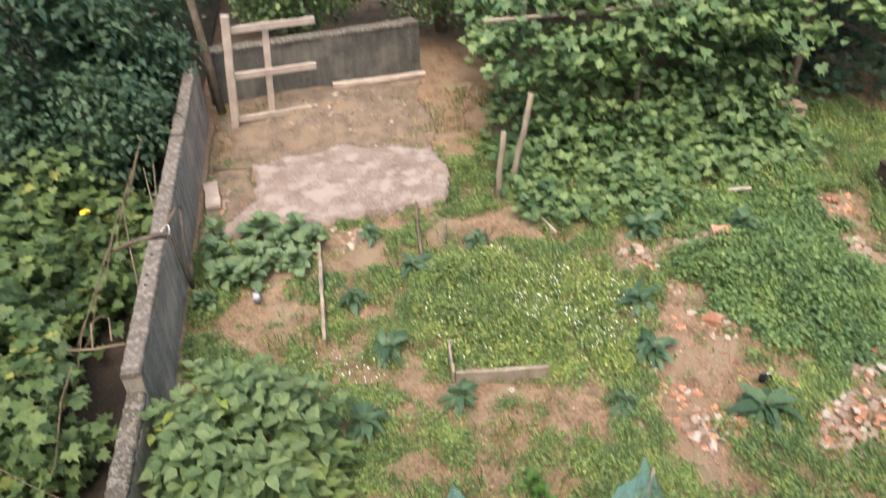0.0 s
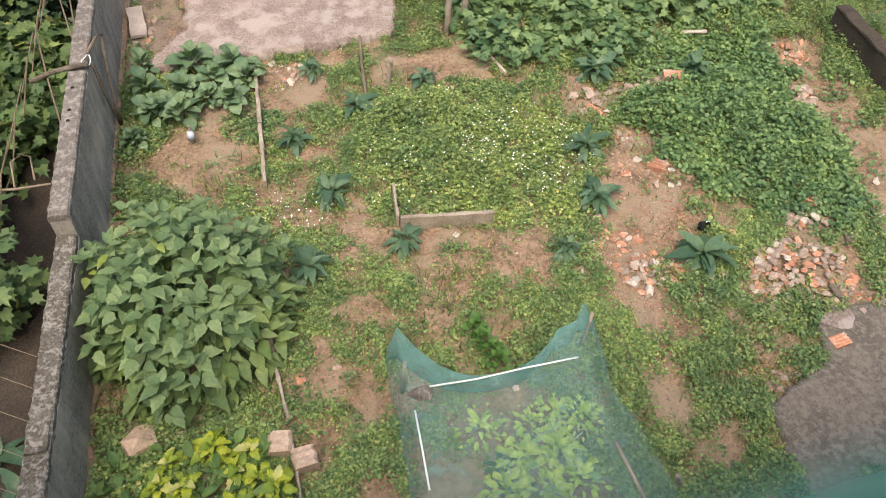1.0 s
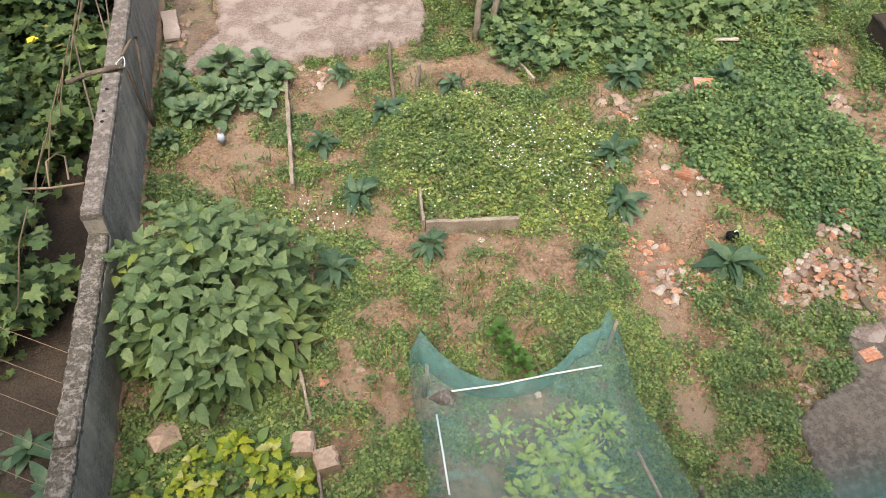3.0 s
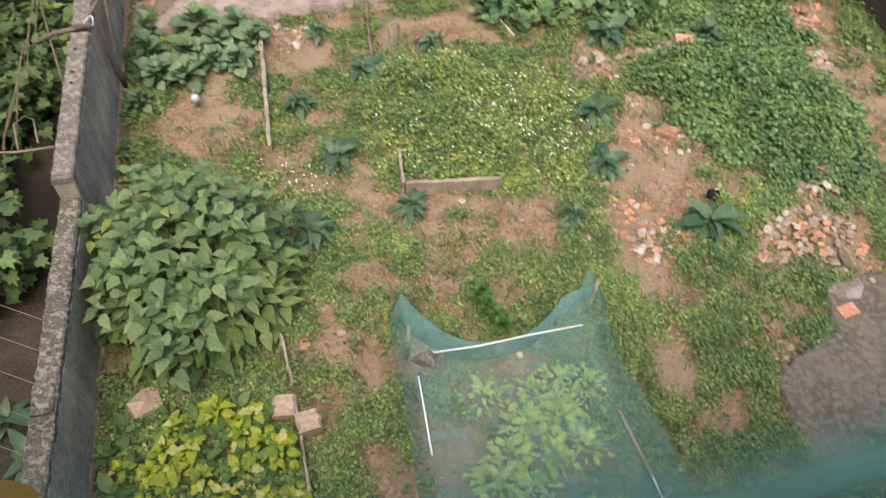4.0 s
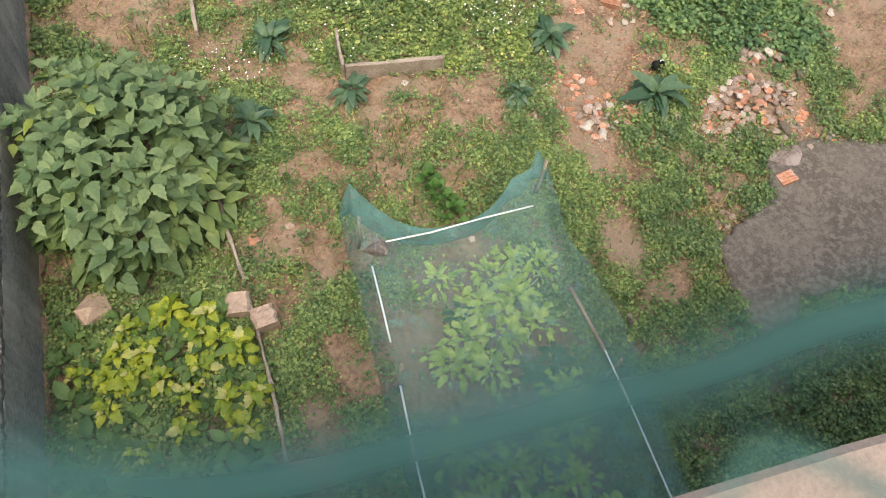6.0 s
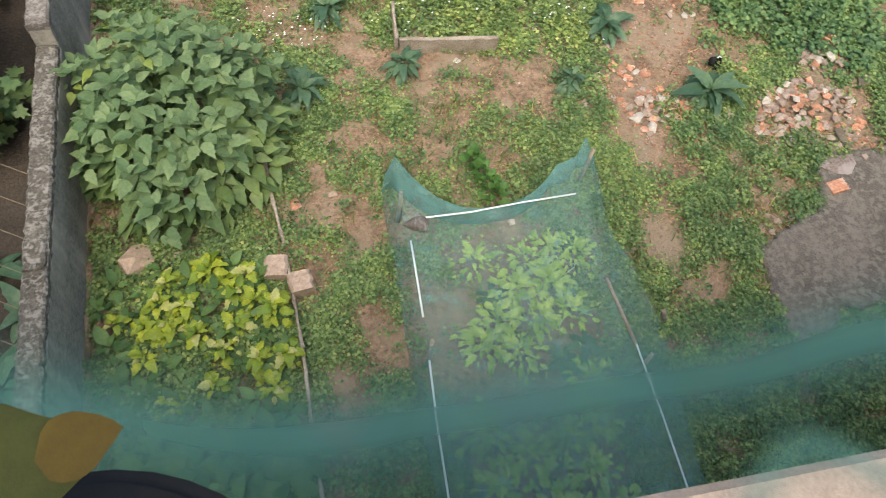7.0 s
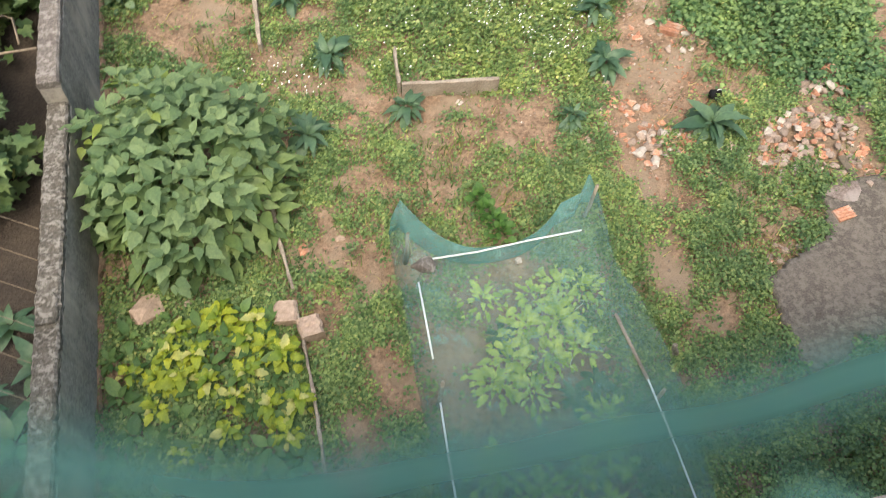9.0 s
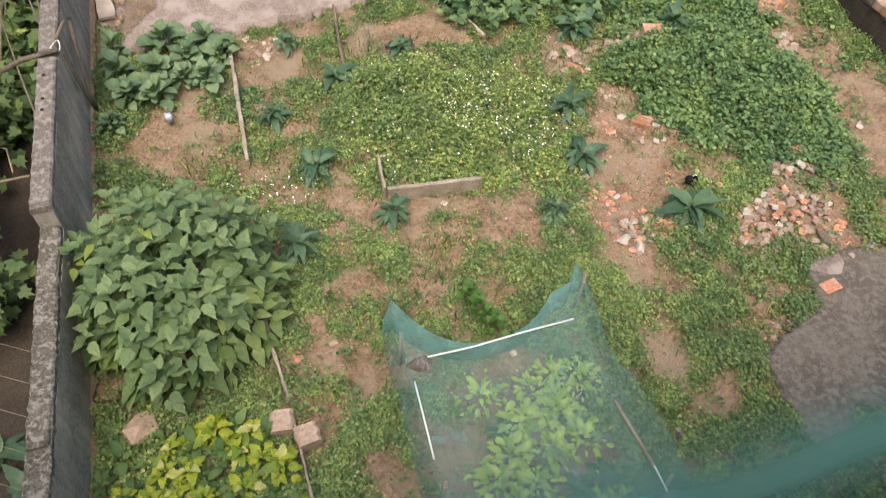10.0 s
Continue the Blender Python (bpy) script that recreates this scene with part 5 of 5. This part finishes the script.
for x, y, u, v in ((-1.38, 5.12, -1.53, 5.70), (-1.40, 5.20, -1.46, 5.76), (-1.45, 4.4, -1.62, 5.2)):
    solo("thin_cane", tube([(x, y, 0.55), (0.5 * (x + u) - 0.01, 0.5 * (y + v), 0.72), (u, v, 0.9)], 0.009, 5, 0.6), M_WOOD_DARK, "thin dry cane leaning on the wall", "cane", group="canes at the wall")
for k in range(26):
    x, y = -2.7 + 1.15 * ((k * 0.618) % 1), 0.3 + 0.085 * k
    rosette("dark_leaf_plant", "dark green leafy plant in the neighbouring plot", "plant", "plants in the next plot", x, y, L_DOCK, 12, (5, 60), 0.05, 1.1, 0.08)

# ---------------------------------------------------------------- weeds, grass, flowers
flower_zone = lambda x, y: ((x - 1.5) / 0.95) ** 2 + ((y - 4.35) / 0.85) ** 2 < 1 + 1.0 * (bumps(x, y, 4, 41) - 0.5)
rich_zone = lambda x, y: ((x - 3.9) / 1.0) ** 2 + ((y - 4.4) / 1.3) ** 2 < 1 + 1.1 * (bumps(x, y, 3.4, 42) - 0.5)


def weeds(name, label, material, wanted, leaf_lo, leaf_hi, zone, per, seed, spread=0.035, region=(-1.32, 6.2, 0.15, 7.2), shape=ROUND_LEAF, rise=0.035):
    r = np.random.default_rng(seed)
    n = wanted * 9
    x, y = r.uniform(region[0], region[1], n), r.uniform(region[2], region[3], n)
    w, tall = weight(x, y)
    gaps = np.clip(3.8 * (bumps(x, y, 6.5, 77) - 0.24), 0.06, 1)
    gaps = np.where(flower_zone(x, y) | rich_zone(x, y), np.maximum(gaps, 0.5), gaps)
    ok = (r.random(n) < np.clip(0.28 + 0.95 * w, 0.06, 1) ** 1.5 * gaps) & (w > -4) & zone(x, y, r)
    x, y, tall = x[ok][:wanted], y[ok][:wanted], tall[ok][:wanted]
    x, y, tall = (np.repeat(v, per) for v in (x, y, tall))
    dx, dy = r.normal(0, spread, len(x)), r.normal(0, spread, len(x))
    dome = np.exp(-(dx ** 2 + dy ** 2) / (2 * spread ** 2))
    px, py = x + dx, y + dy
    ok = px > -1.30
    px, py, tall, dome = px[ok], py[ok], tall[ok], dome[ok]
    z = ground_height(px, py) + 0.006 + tall * r.uniform(0.15, 1, len(px)) * (0.4 + 0.6 * dome) + rise * dome * r.uniform(0.4, 1.1, len(px))
    size = r.uniform(leaf_lo, leaf_hi, len(px))
    me = joined(name, *shape, turned(r, len(px), -0.5, 0.6, size, 1.15), np.stack([px, py, z], -1), material)
    return tagged(new(name, me), label, "weeds", kind="stuff")


weeds("low_weeds", "low creeping green weeds over the trodden soil", M_WEED, 22000, 0.010, 0.026, lambda x, y, r: ~(flower_zone(x, y) | rich_zone(x, y)) | (r.random(len(x)) < 0.15), 13, 71, 0.026)
weeds("flowering_weeds", "yellow-green flowering weeds filling the boarded bed", M_WEED_LIME, 3000, 0.014, 0.032, lambda x, y, r: flower_zone(x, y), 13, 72)
weeds("tall_weeds", "knee-high rich green weeds along the path", M_WEED_RICH, 4200, 0.018, 0.045, lambda x, y, r: rich_zone(x, y), 12, 73, 0.05, rise=0.06)
weeds("fine_weeds", "very fine sprouting weeds on bare soil", M_WEED, 26000, 0.008, 0.024, lambda x, y, r: r.random(len(x)) < 0.8, 8, 74, 0.05, shape=TINY_LEAF, rise=0.012)


def grass(name, label, material, wanted, lo, hi, seed, zone, lean=(0.5, 1.3)):
    r = np.random.default_rng(seed)
    n = wanted * 4
    x, y = r.uniform(-1.3, 6.5, n), r.uniform(0.15, 8.5, n)
    w, tall = weight(x, y)
    ok = (r.random(n) < np.clip(w * 0.6 + 0.45, 0.05, 1)) & zone(x, y, r) & ~(in_slab(x, y) | in_pale(x, y))
    x, y = x[ok][:wanted], y[ok][:wanted]
    me = joined(name, *GRASS_BLADE, turned(r, len(x), lean[0], lean[1], r.uniform(lo, hi, len(x)), 0.9), np.stack([x, y, ground_height(x, y)], -1), material)
    return tagged(new(name, me), label, "grass", kind="stuff")


grass("grass", "thin short green grass between the beds", M_GRASS, 56000, 0.03, 0.10, 81, lambda x, y, r: bumps(x, y, 1.9, 82) > 0.36)
grass("dry_grass", "dry straw-coloured stalks lying on the soil", M_DRY, 9000, 0.03, 0.10, 83, lambda x, y, r: bumps(x, y, 1.5, 84) > 0.35, (0.0, 0.35))

r = np.random.default_rng(91)
n = 2600
fx, fy = r.uniform(-1.2, 2.6, n), r.uniform(3.4, 5.6, n)
ok = ((((fx - 1.85) / 0.55) ** 2 + ((fy - 4.3) / 0.5) ** 2 < 1) & (r.random(n) < 0.55)) | (flower_zone(fx, fy) & (r.random(n) < 0.14)) | ((((fx + 0.05) / 0.35) ** 2 + ((fy - 3.95) / 0.22) ** 2 < 1) & (r.random(n) < 0.6))
fx, fy = fx[ok], fy[ok]
w, tall = weight(fx, fy)
disc = ([(0, 0, 0.15)] + [(math.cos(a), math.sin(a), 0) for a in np.linspace(0, 2 * math.pi, 7)[:-1]], [(0, k, k % 6 + 1) for k in range(1, 7)])
tagged(new("daisies", joined("daisies", *disc, turned(r, len(fx), -0.4, 0.4, r.uniform(0.004, 0.008, len(fx))), np.stack([fx, fy, ground_height(fx, fy) + tall * 0.95 + 0.045], -1), M_PETAL)), "tiny white daisy-like flowers over the weeds", "flowers", kind="stuff")

# pebbles
r = np.random.default_rng(95)
n = 7000
px, py = r.uniform(-1.2, 5.0, n), r.uniform(0.5, 6.0, n)
ok = ~(in_slab(px, py) | in_pale(px, py))
px, py = px[ok], py[ok]
octa = ([(1, 0, 0), (0, 0.8, 0), (-0.9, 0, 0), (0, -0.7, 0), (0.1, 0.1, 0.6), (0, 0, -0.3)], [(0, 1, 4), (1, 2, 4), (2, 3, 4), (3, 0, 4), (1, 0, 5), (2, 1, 5), (3, 2, 5), (0, 3, 5)])
tagged(new("pebbles", joined("pebbles", *octa, turned(r, len(px), -0.2, 0.2, r.uniform(0.003, 0.014, len(px)) * r.uniform(0.4, 1, len(px))), np.stack([px, py, ground_height(px, py) + 0.002], -1), M_STONE)), "small pale pebbles strewn over the soil", "pebbles", kind="stuff")
cx, cy = np.concatenate([r.normal(2.7, 0.5, 1500), r.uniform(0.0, 4.2, 900)]), np.concatenate([r.normal(3.5, 0.75, 1500), r.uniform(2.2, 5.4, 900)])
ok = ~(in_slab(cx, cy) | in_pale(cx, cy)) & (cy > 2.3) & (cy < 5.6)
cx, cy = cx[ok], cy[ok]
tagged(new("brick_crumbs", joined("brick_crumbs", *octa, turned(r, len(cx), -0.3, 0.3, r.uniform(0.004, 0.022, len(cx)) * r.uniform(0.4, 1, len(cx))), np.stack([cx, cy, ground_height(cx, cy) + 0.003], -1), M_BRICK)), "orange brick crumbs strewn along the soil path", "crumbs", kind="stuff")
